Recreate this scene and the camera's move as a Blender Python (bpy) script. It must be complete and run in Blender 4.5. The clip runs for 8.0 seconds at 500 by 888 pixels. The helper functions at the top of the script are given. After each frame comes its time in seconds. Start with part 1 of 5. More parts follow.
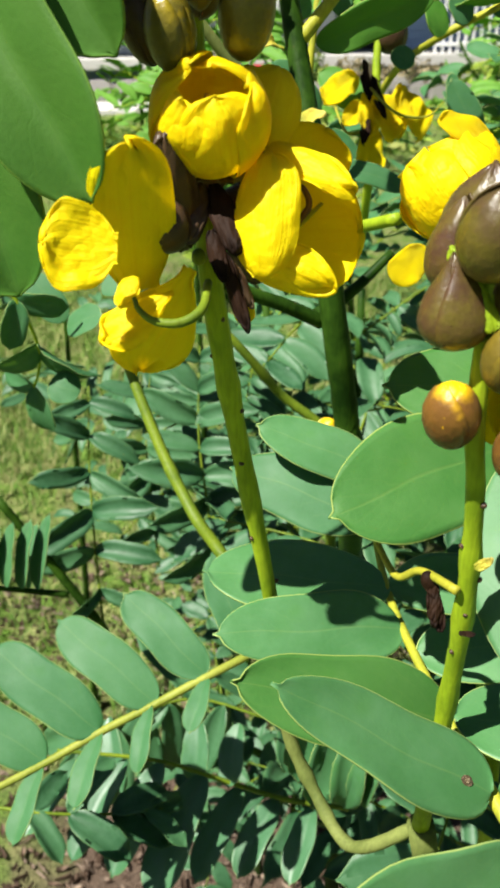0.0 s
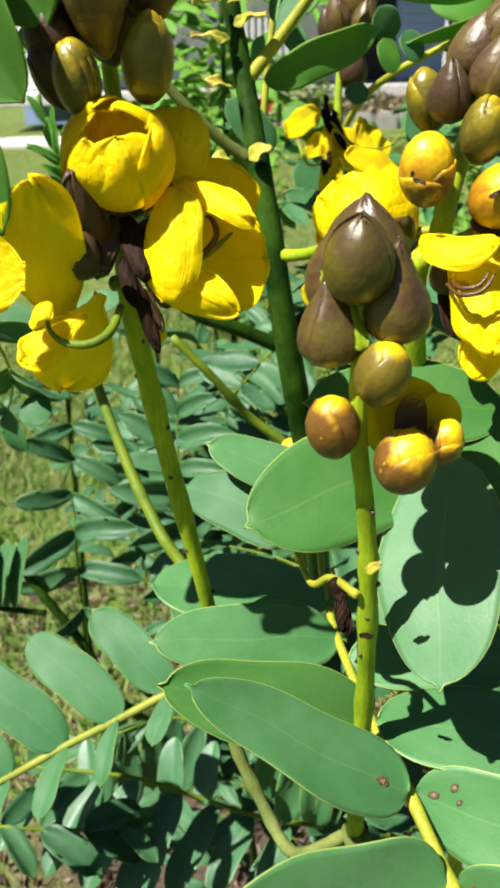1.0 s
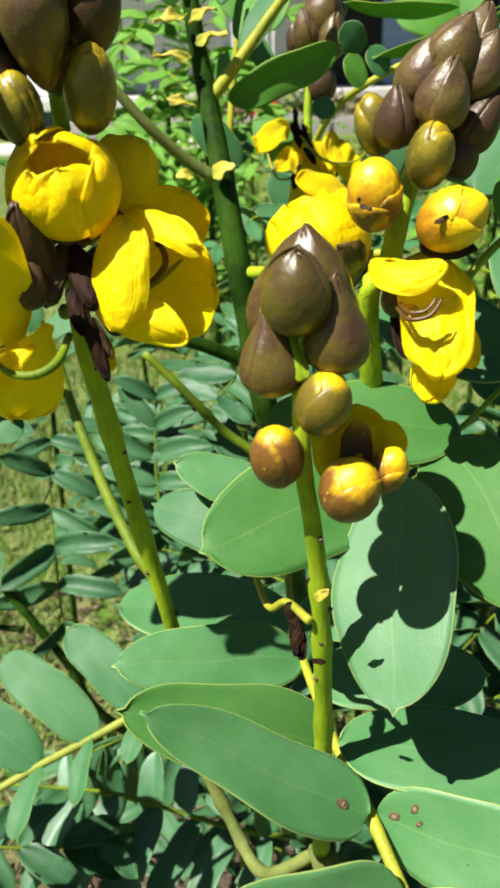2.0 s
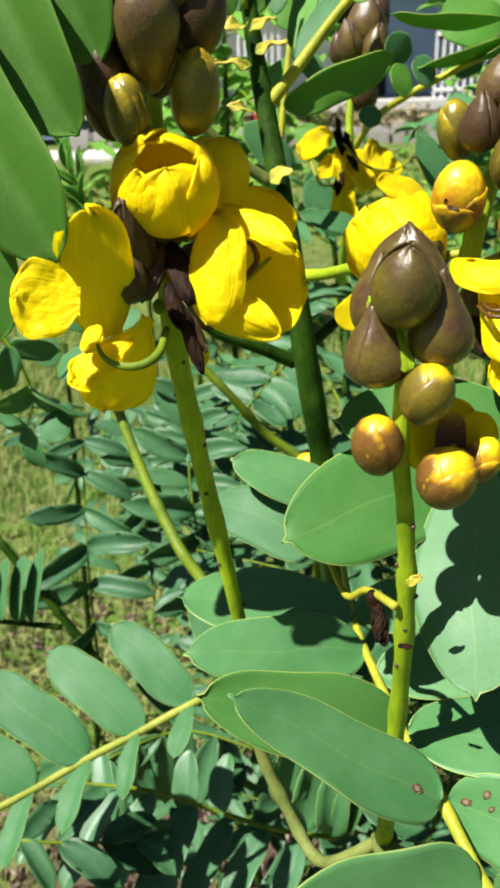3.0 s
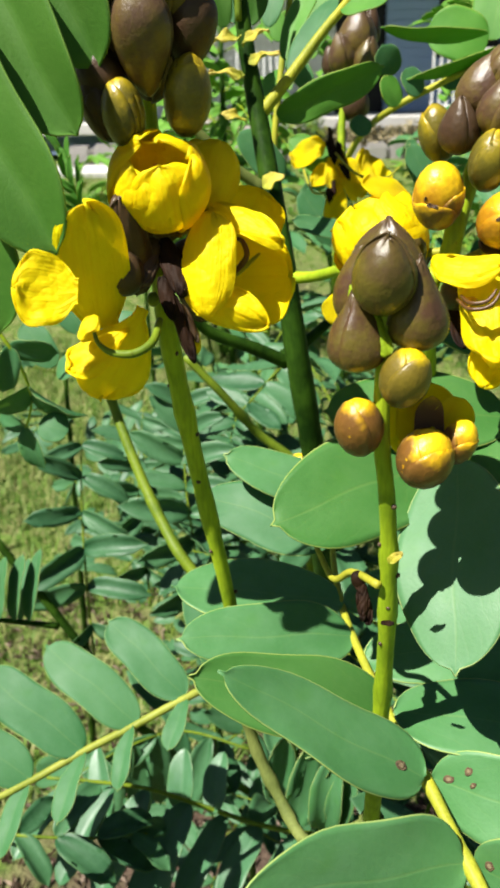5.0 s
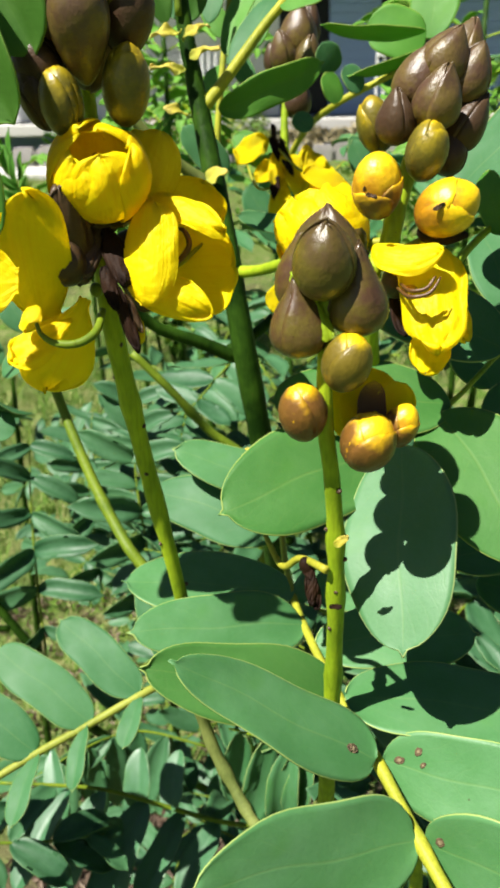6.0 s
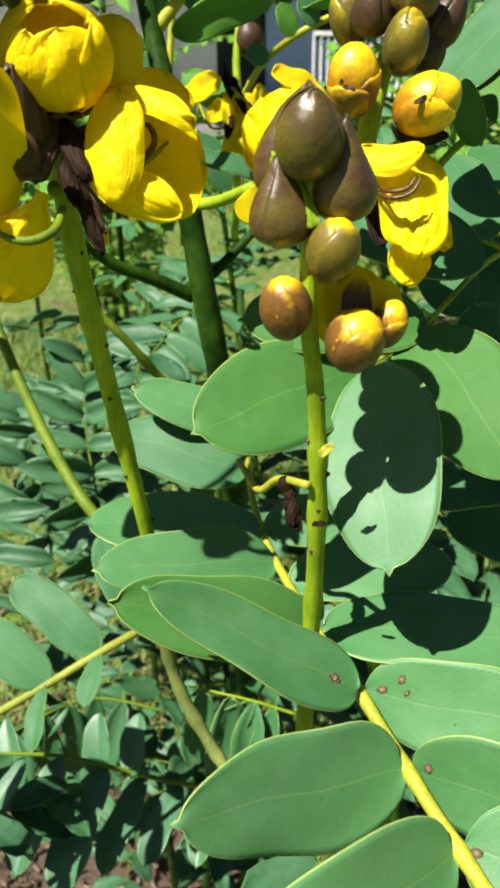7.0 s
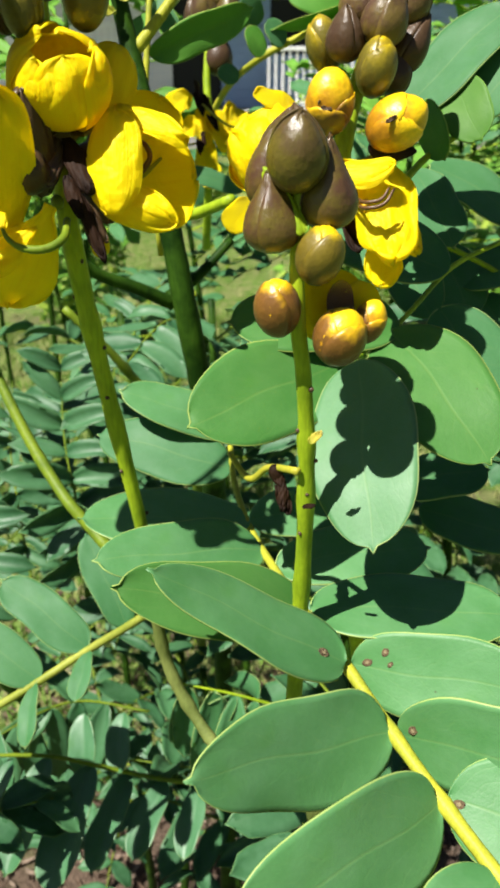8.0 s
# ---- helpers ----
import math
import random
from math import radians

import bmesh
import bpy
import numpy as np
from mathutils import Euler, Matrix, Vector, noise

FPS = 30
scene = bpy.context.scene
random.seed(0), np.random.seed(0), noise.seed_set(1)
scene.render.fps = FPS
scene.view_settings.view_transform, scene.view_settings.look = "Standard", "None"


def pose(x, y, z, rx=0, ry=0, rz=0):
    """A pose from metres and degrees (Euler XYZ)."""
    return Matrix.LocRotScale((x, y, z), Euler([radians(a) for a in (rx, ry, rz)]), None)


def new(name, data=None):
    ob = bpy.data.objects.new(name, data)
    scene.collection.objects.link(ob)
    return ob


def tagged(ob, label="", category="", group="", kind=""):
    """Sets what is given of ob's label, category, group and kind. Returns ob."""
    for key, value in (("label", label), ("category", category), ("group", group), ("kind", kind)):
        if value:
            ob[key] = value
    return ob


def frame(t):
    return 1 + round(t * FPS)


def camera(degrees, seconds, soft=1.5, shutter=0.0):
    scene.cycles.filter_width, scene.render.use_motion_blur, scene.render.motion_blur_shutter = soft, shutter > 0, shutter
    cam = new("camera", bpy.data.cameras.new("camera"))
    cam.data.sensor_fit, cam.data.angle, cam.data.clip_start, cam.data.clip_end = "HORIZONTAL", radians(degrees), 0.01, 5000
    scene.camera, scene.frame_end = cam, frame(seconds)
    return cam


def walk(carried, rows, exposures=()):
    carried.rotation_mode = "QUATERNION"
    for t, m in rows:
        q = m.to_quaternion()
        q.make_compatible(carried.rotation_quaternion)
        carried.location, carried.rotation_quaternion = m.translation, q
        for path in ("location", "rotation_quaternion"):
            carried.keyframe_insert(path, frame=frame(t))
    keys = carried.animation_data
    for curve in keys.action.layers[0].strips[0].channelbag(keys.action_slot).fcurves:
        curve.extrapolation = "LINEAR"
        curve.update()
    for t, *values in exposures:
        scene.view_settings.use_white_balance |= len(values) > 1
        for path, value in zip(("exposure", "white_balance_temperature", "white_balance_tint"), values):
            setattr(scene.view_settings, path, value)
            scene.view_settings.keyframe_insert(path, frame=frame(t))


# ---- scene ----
cam = camera(34.39, 8.0, soft=3.2)
cam.data.dof.use_dof, cam.data.dof.focus_distance, cam.data.dof.aperture_fstop = True, 0.235, 48.0
ROWS = [
    (0, 0.00337, 0.00245, 1.19965, 62.019, 0.777, 0.235),
    (0.5, 0.01177, -0.01609, 1.21325, 63.214, 1.409, 0.393),
    (1, 0.02950, -0.01016, 1.20208, 63.901, 1.504, 0.964),
    (1.2, 0.03607, -0.01182, 1.20536, 64.192, 1.779, 0.853),
    (2.3, 0.04046, -0.00407, 1.20718, 64.118, 1.928, 0.120),
    (2.5, 0.03271, -0.00213, 1.20312, 64.227, 1.820, 0.240),
    (3, 0.01726, -0.01631, 1.20664, 64.795, 1.528, 0.447),
    (3.5, 0.02105, -0.02096, 1.21264, 65.093, 1.604, 0.724),
    (4, 0.02860, -0.01731, 1.21263, 65.308, 1.404, 0.993),
    (4.2, 0.02645, -0.01575, 1.20786, 65.293, 1.389, 1.401),
    (5.3, 0.01783, -0.03215, 1.20373, 66.018, 1.324, -0.454),
    (5.5, 0.01680, -0.03238, 1.20571, 66.094, 1.249, -1.105),
    (6, 0.02137, -0.03118, 1.20093, 65.817, 1.084, -3.161),
    (6.5, 0.02150, -0.02768, 1.20097, 65.452, 0.620, -5.304),
    (7, 0.01265, -0.02558, 1.17794, 64.573, 0.360, -7.251),
    (7.5, 0.00640, -0.02700, 1.15786, 64.491, -0.211, -9.890),
    (8, 0.00163, -0.04306, 1.18032, 65.395, 0.353, -10.135),
]
walk(cam, [(t, pose(x, y, z, rx, ry, rz)) for t, x, y, z, rx, ry, rz in ROWS])

# ---- light ----
SUN_DIR = Vector((0.43, 0.30, -0.85)).normalized()
world = bpy.data.worlds.new("sky")
scene.world = world
world.use_nodes = True
wt = world.node_tree
sky = wt.nodes.new("ShaderNodeTexSky")
sky.sky_type, sky.sun_disc = "NISHITA", False
sky.sun_elevation = math.asin(-SUN_DIR.z)
sky.sun_rotation = math.atan2(-SUN_DIR.x, -SUN_DIR.y)
wt.links.new(sky.outputs[0], wt.nodes["Background"].inputs[0])
wt.nodes["Background"].inputs[1].default_value = 0.023
sun = new("sun", bpy.data.lights.new("sun", "SUN"))
sun.data.energy, sun.data.angle, sun.data.color = 5.0, radians(0.53), (1.0, 0.955, 0.88)
sun.rotation_euler = SUN_DIR.to_track_quat("-Z", "Y").to_euler()
scene.view_settings.exposure = 1.02

# ---- materials ----


def material(name, rough=0.5, spec=0.5):
    m = bpy.data.materials.new(name)
    m.use_nodes = True
    b = m.node_tree.nodes["Principled BSDF"]
    b.inputs["Roughness"].default_value = rough
    b.inputs["Specular IOR Level"].default_value = spec
    return m, m.node_tree, b


def node(nt, kind, **props):
    n = nt.nodes.new(kind)
    for key, value in props.items():
        n.inputs[key].default_value = value
    return n


def noise_node(nt, scale, detail=4.0, vector=None, rough=0.55):
    n = nt.nodes.new("ShaderNodeTexNoise")
    n.inputs["Scale"].default_value, n.inputs["Detail"].default_value = scale, detail
    n.inputs["Roughness"].default_value = rough
    if vector:
        nt.links.new(vector, n.inputs["Vector"])
    return n.outputs["Fac"]


def ramp(nt, fac, *stops):
    r = nt.nodes.new("ShaderNodeValToRGB")
    e = r.color_ramp.elements
    while len(e) < len(stops):
        e.new(0.5)
    for el, (p, c) in zip(e, stops):
        el.position, el.color = p, (*c, 1) if len(c) == 3 else c
    nt.links.new(fac, r.inputs[0])
    return r.outputs[0]


def mix(nt, fac, a, b, mode="MIX"):
    n = nt.nodes.new("ShaderNodeMix")
    n.data_type, n.blend_type = "RGBA", mode
    for sock, v in ((n.inputs[0], fac), (n.inputs[6], a), (n.inputs[7], b)):
        if hasattr(v, "is_linked"):
            nt.links.new(v, sock)
        elif isinstance(v, (int, float)):
            sock.default_value = v
        else:
            sock.default_value = (*v, 1)
    return n.outputs[2]


def calc(nt, op, a, b=0.0, clamp=False):
    n = nt.nodes.new("ShaderNodeMath")
    n.operation, n.use_clamp = op, clamp
    for sock, v in zip(n.inputs, (a, b)):
        if hasattr(v, "is_linked"):
            nt.links.new(v, sock)
        else:
            sock.default_value = v
    return n.outputs[0]


def bump(nt, b, height, strength, distance):
    n = node(nt, "ShaderNodeBump", Strength=strength, Distance=distance)
    nt.links.new(height, n.inputs["Height"])
    nt.links.new(n.outputs[0], b.inputs["Normal"])


def obj_coord(nt):
    return nt.nodes.new("ShaderNodeTexCoord").outputs["Object"]


def thin(nt, b, colour, share):
    """Lets a share of the light through a thin blade."""
    t = nt.nodes.new("ShaderNodeBsdfTranslucent")
    if hasattr(colour, "is_linked"):
        nt.links.new(colour, t.inputs[0])
    else:
        t.inputs[0].default_value = (*colour, 1)
    m = nt.nodes.new("ShaderNodeMixShader")
    m.inputs[0].default_value = share
    nt.links.new(b.outputs[0], m.inputs[1])
    nt.links.new(t.outputs[0], m.inputs[2])
    nt.links.new(m.outputs[0], nt.nodes["Material Output"].inputs[0])


def leaf_material(name, low, high, margin, rough=0.55, share=0.22, gloss=0.5, glow=(0.16, 0.36, 0.02), vein=0.35):
    m, nt, b = material(name, rough, gloss)
    uv = nt.nodes.new("ShaderNodeUVMap").outputs[0]
    xyz = nt.nodes.new("ShaderNodeSeparateXYZ")
    nt.links.new(uv, xyz.inputs[0])
    across = calc(nt, "ABSOLUTE", calc(nt, "MULTIPLY", calc(nt, "SUBTRACT", xyz.outputs[0], 0.5), 2.0))
    along = xyz.outputs[1]
    info = nt.nodes.new("ShaderNodeObjectInfo").outputs["Random"]
    co = obj_coord(nt)
    blotch = noise_node(nt, 3.0, 3.0, co)
    base = mix(nt, calc(nt, "ADD", calc(nt, "MULTIPLY", info, 0.6), calc(nt, "MULTIPLY", blotch, 0.4)), low, high)
    fine = noise_node(nt, 60.0, 3.0, co)
    base = mix(nt, 0.18, base, ramp(nt, fine, (0.3, (0.5, 0.5, 0.5)), (0.7, (1, 1, 1))), "MULTIPLY")
    # side veins run forward from the midrib
    stray = calc(nt, "MULTIPLY", calc(nt, "SUBTRACT", noise_node(nt, 6.0, 2.0, co), 0.5), 1.6)
    way = calc(nt, "ADD", calc(nt, "SUBTRACT", calc(nt, "MULTIPLY", along, 9.0), calc(nt, "MULTIPLY", across, 2.6)), stray)
    saw = calc(nt, "ABSOLUTE", calc(nt, "SUBTRACT", calc(nt, "FRACT", way), 0.5))
    side = ramp(nt, saw, (0.0, (1, 1, 1)), (0.09, (0, 0, 0)))
    rib = ramp(nt, across, (0.008, (1, 1, 1)), (0.028, (0, 0, 0)))
    patch = ramp(nt, noise_node(nt, 4.0, 2.0, co), (0.40, (0.15, 0.15, 0.15)), (0.65, (1, 1, 1)))
    net = nt.nodes.new("ShaderNodeTexVoronoi")
    net.feature = "DISTANCE_TO_EDGE"
    net.inputs["Scale"].default_value = 26.0
    nt.links.new(co, net.inputs["Vector"])
    mesh_ = ramp(nt, net.outputs["Distance"], (0.0, (1, 1, 1)), (0.06, (0, 0, 0)))
    lines = calc(nt, "MAXIMUM", calc(nt, "MULTIPLY", calc(nt, "MULTIPLY", side, patch), 0.12), calc(nt, "MULTIPLY", rib, 0.24))
    lines = calc(nt, "MAXIMUM", lines, calc(nt, "MULTIPLY", calc(nt, "MULTIPLY", mesh_, patch), 0.07))
    bloom_ = ramp(nt, noise_node(nt, 2.4, 4.0, co, 0.6), (0.42, (0, 0, 0)), (0.66, (0.55, 0.55, 0.55)))
    base = mix(nt, bloom_, base, tuple(min(1.0, c * f) for c, f in zip(high, (1.35, 1.12, 1.5))))
    base = mix(nt, calc(nt, "MULTIPLY", lines, vein), base, margin)
    edge = ramp(nt, across, (0.962, (0, 0, 0)), (0.988, (1, 1, 1)))
    base = mix(nt, calc(nt, "MULTIPLY", edge, 0.75), base, margin)
    stain = noise_node(nt, 2.2, 3.0, co)
    base = mix(nt, ramp(nt, stain, (0.56, (0, 0, 0)), (0.72, (0.5, 0.5, 0.5))), base, tuple(c * f for c, f in zip(low, (1.3, 1.25, 0.6))))
    # a few brown specks
    vor = nt.nodes.new("ShaderNodeTexVoronoi")
    vor.inputs["Scale"].default_value = 5.0
    nt.links.new(co, vor.inputs["Vector"])
    speck = ramp(nt, vor.outputs["Distance"], (0.022, (1, 1, 1)), (0.034, (0, 0, 0)))
    base = mix(nt, calc(nt, "MULTIPLY", speck, 0.7), base, (0.05, 0.03, 0.015))
    nt.links.new(base, b.inputs["Base Color"])
    gl = mix(nt, blotch, tuple(0.7 * c for c in glow), glow)
    height = calc(nt, "SUBTRACT", calc(nt, "MULTIPLY", fine, 0.25), calc(nt, "MULTIPLY", lines, 1.0))
    bump(nt, b, height, 0.10, 0.003)
    nt.links.new(ramp(nt, blotch, (0.3, (rough - 0.05,) * 3), (0.7, (rough + 0.1,) * 3)), b.inputs["Roughness"])
    thin(nt, b, gl, share)
    return m


LEAF = leaf_material("leaf_green", (0.036, 0.150, 0.047), (0.068, 0.205, 0.071), (0.40, 0.50, 0.16), gloss=0.30)
LEAF_NEAR = leaf_material("leaf_blue_green", (0.060, 0.206, 0.062), (0.106, 0.285, 0.096), (0.44, 0.56, 0.15), rough=0.46, gloss=0.42)
LEAF_PALE = leaf_material("leaf_pale_green", (0.072, 0.215, 0.078), (0.100, 0.255, 0.100), (0.42, 0.52, 0.18), gloss=0.5)
LEAF_LIGHT = leaf_material("leaf_light_green", (0.060, 0.245, 0.026), (0.115, 0.345, 0.036), (0.40, 0.50, 0.08), share=0.38)
LEAF_HANG = leaf_material("leaf_hanging", (0.036, 0.128, 0.014), (0.076, 0.205, 0.024), (0.18, 0.33, 0.05), share=0.18, vein=0.2, gloss=0.3)
LEAF_MID = leaf_material("leaf_mid_green", (0.045, 0.178, 0.032), (0.078, 0.230, 0.044), (0.40, 0.50, 0.12), share=0.28, gloss=0.35)
# Brighter copy of the leaf: full sun is put into its colour.
LEAF_SUNLIT = leaf_material("leaf_sunlit_green", (0.10, 0.33, 0.025), (0.19, 0.46, 0.05), (0.40, 0.50, 0.08), rough=0.6, share=0.42)
# Leaf green spread from dark to pale, standing for shaded and sunlit leaflets.
LEAF_SHADE = leaf_material("leaf_shade_green", (0.014, 0.075, 0.026), (0.066, 0.190, 0.070), (0.14, 0.26, 0.08), rough=0.48, share=0.18, gloss=0.45)
LEAF_GLOSS = leaf_material("leaf_waxy_green", (0.030, 0.125, 0.045), (0.070, 0.200, 0.080), (0.22, 0.34, 0.12), rough=0.44, share=0.16, gloss=0.7)


def stem_material(name, low, high, scar=(0.10, 0.05, 0.02), rough=0.5, gloss=0.25):
    m, nt, b = material(name, rough, gloss)
    co = obj_coord(nt)
    big = noise_node(nt, 60.0, 3.0, co)
    base = mix(nt, ramp(nt, big, (0.35, (0, 0, 0)), (0.65, (1, 1, 1))), low, high)
    mp = nt.nodes.new("ShaderNodeMapping")
    mp.inputs["Scale"].default_value = (900, 900, 120)
    nt.links.new(co, mp.inputs[0])
    streak = noise_node(nt, 1.0, 3.0, mp.outputs[0])
    base = mix(nt, 0.3, base, ramp(nt, streak, (0.35, (0.45, 0.45, 0.45)), (0.65, (1.2, 1.2, 1.2))), "MULTIPLY")
    spots = noise_node(nt, 420.0, 2.0, co)
    base = mix(nt, ramp(nt, spots, (0.72, (0, 0, 0)), (0.80, (0.7, 0.7, 0.7))), base, scar)
    nt.links.new(base, b.inputs["Base Color"])
    bump(nt, b, streak, 0.4, 0.0006)
    return m


STEM = stem_material("stem_yellow_green", (0.18, 0.28, 0.009), (0.34, 0.46, 0.016))
STEM_GREEN = stem_material("stem_green", (0.09, 0.15, 0.010), (0.17, 0.24, 0.014))
STEM_OLD = stem_material("stem_woody", (0.095, 0.125, 0.026), (0.19, 0.225, 0.058), (0.06, 0.04, 0.025), 0.75)
STEM_OLIVE = stem_material("stem_olive", (0.21, 0.25, 0.03), (0.30, 0.33, 0.05))
# Stem green darkened to stand for shade; its paler patches stand for lit spots.
STEM_SHADED = stem_material("stem_shaded_green", (0.008, 0.028, 0.003), (0.036, 0.088, 0.008), gloss=0.08)
RACHIS = stem_material("rachis_yellow", (0.26, 0.29, 0.025), (0.42, 0.41, 0.03), (0.18, 0.11, 0.03))


def petal_material():
    m, nt, b = material("petal_yellow", 0.5, 0.25)
    uv = nt.nodes.new("ShaderNodeUVMap").outputs[0]
    mp = nt.nodes.new("ShaderNodeMapping")
    mp.inputs["Scale"].default_value = (26, 2.2, 1)
    nt.links.new(uv, mp.inputs[0])
    co = obj_coord(nt)
    veins = noise_node(nt, 1.0, 4.0, mp.outputs[0])
    soft = noise_node(nt, 120.0, 3.0, co)
    base = mix(nt, ramp(nt, soft, (0.3, (0, 0, 0)), (0.7, (1, 1, 1))), (0.97, 0.80, 0.002), (0.99, 0.87, 0.004))
    base = mix(nt, ramp(nt, veins, (0.52, (0, 0, 0)), (0.70, (0.4, 0.4, 0.4))), base, (0.88, 0.62, 0.0))
    nt.links.new(base, b.inputs["Base Color"])
    crease = noise_node(nt, 170.0, 2.0, co, 0.5)
    fold = calc(nt, "ABSOLUTE", calc(nt, "SUBTRACT", crease, 0.5))
    h = calc(nt, "ADD", calc(nt, "MULTIPLY", veins, 0.42), calc(nt, "MULTIPLY", fold, 1.5))
    bump(nt, b, h, 0.60, 0.0016)
    thin(nt, b, (1.0, 0.80, 0.0), 0.45)
    return m


PETAL = petal_material()


def skin_material(name, foot, middle, top, rough=0.38, mottled=0.5, stops=(0.15, 0.5, 0.85), gloss=0.5, blush=None):
    """The skin of a bud scale: foot, middle and top colours along it, mottled."""
    m, nt, b = material(name, rough, gloss)
    uv = nt.nodes.new("ShaderNodeUVMap").outputs[0]
    xyz = nt.nodes.new("ShaderNodeSeparateXYZ")
    nt.links.new(uv, xyz.inputs[0])
    co = obj_coord(nt)
    big = noise_node(nt, 150.0, 3.0, co)
    fac = calc(nt, "ADD", xyz.outputs[1], calc(nt, "MULTIPLY", calc(nt, "SUBTRACT", big, 0.5), mottled))
    base = ramp(nt, fac, (stops[0], foot), (stops[1], middle), (stops[2], top))
    if blush:
        patch = noise_node(nt, 105.0, 4.0, co, 0.65)
        base = mix(nt, ramp(nt, patch, (0.44, (0, 0, 0)), (0.66, (0.85, 0.85, 0.85))), base, blush)
    fine = noise_node(nt, 700.0, 4.0, co, 0.65)
    base = mix(nt, 0.40, base, ramp(nt, fine, (0.3, (0.55, 0.55, 0.55)), (0.7, (1.15, 1.15, 1.15))), "MULTIPLY")
    nt.links.new(base, b.inputs["Base Color"])
    mp = nt.nodes.new("ShaderNodeMapping")
    mp.inputs["Scale"].default_value = (9, 1.6, 1)
    nt.links.new(uv, mp.inputs[0])
    ribs = noise_node(nt, 1.0, 3.0, mp.outputs[0])
    bump(nt, b, calc(nt, "ADD", calc(nt, "ADD", big, calc(nt, "MULTIPLY", ribs, 0.25)), calc(nt, "MULTIPLY", fine, 0.42)), 0.42, 0.0011)
    return m


BRACT = skin_material("bract_brown", (0.120, 0.105, 0.008), (0.080, 0.055, 0.015), (0.078, 0.047, 0.020), 0.31, 1.3, blush=(0.120, 0.099, 0.012))
BRACT_PLUM = skin_material("bract_plum", (0.120, 0.080, 0.013), (0.078, 0.038, 0.020), (0.086, 0.052, 0.021), 0.32, 1.3, blush=(0.120, 0.095, 0.012))
BRACT_DARK = skin_material("bract_dark", (0.060, 0.035, 0.012), (0.056, 0.030, 0.016), (0.075, 0.046, 0.022), 0.40, gloss=0.35)
BRACT_MATT = skin_material("bract_downy", (0.154, 0.114, 0.016), (0.086, 0.046, 0.026), (0.096, 0.061, 0.029), 0.38, 1.3, blush=(0.139, 0.098, 0.019))
SKIN_OLIVE = skin_material("bud_olive", (0.09, 0.065, 0.010), (0.17, 0.125, 0.012), (0.62, 0.44, 0.008), 0.37, 0.8, (0.28, 0.82, 1.10))
SKIN_AMBER = skin_material("bud_amber", (0.10, 0.044, 0.012), (0.175, 0.080, 0.014), (0.86, 0.52, 0.006), 0.37, 0.75, (0.30, 0.76, 1.05))
SKIN_GREEN = skin_material("bud_green", (0.05, 0.05, 0.008), (0.15, 0.14, 0.012), (0.50, 0.40, 0.008), 0.36, 0.7)
SKIN_BUD = skin_material("bud_dark_olive", (0.055, 0.045, 0.010), (0.145, 0.120, 0.014), (0.40, 0.30, 0.010), 0.28, 0.8, (0.25, 0.70, 1.10))
SKIN_TIP = skin_material("bud_tip", (0.12, 0.10, 0.010), (0.30, 0.22, 0.008), (0.80, 0.56, 0.006), 0.34, 0.7, (0.3, 0.8, 1.0))
BUD_YELLOW = skin_material("bud_yellow", (0.16, 0.06, 0.008), (0.42, 0.20, 0.006), (0.90, 0.60, 0.006), 0.36, 0.6)
DRY = skin_material("withered_brown", (0.012, 0.006, 0.003), (0.026, 0.012, 0.006), (0.012, 0.006, 0.004), 0.65, gloss=0.1)
SCAR = skin_material("dry_scar", (0.085, 0.055, 0.026), (0.14, 0.095, 0.045), (0.075, 0.045, 0.022), 0.75, 1.0)
SCAR_PALE = skin_material("dry_scar_heart", (0.18, 0.135, 0.070), (0.28, 0.22, 0.12), (0.17, 0.12, 0.06), 0.8, 1.0)
STRAW = skin_material("straw_yellow", (0.30, 0.34, 0.02), (0.56, 0.48, 0.04), (0.62, 0.50, 0.10), 0.5, 1.0)
STYLE = stem_material("style_green", (0.26, 0.28, 0.02), (0.36, 0.34, 0.03), (0.25, 0.15, 0.03))
STAMEN = stem_material("stamen_ochre", (0.55, 0.30, 0.012), (0.62, 0.36, 0.015), (0.30, 0.12, 0.01))

# ---- building ----
PLACE = {}


def thing(name, base, label, category, group=""):
    ob = new(name)
    ob.empty_display_size = 0.02
    ob.location = base
    PLACE[ob] = Vector(base)
    return tagged(ob, label, category, group)


def part(name, mesh, mat, parent, at=(0, 0, 0), label=""):
    """Links a mesh, whose points are relative to the world place at, as one part."""
    ob = new(name, mesh)
    if not mesh.materials:
        mesh.materials.append(mat)
    ob.parent = parent
    ob.location = Vector(at) - PLACE[parent]
    PLACE[ob] = Vector(at)
    if label:
        ob["label"] = label
    return ob


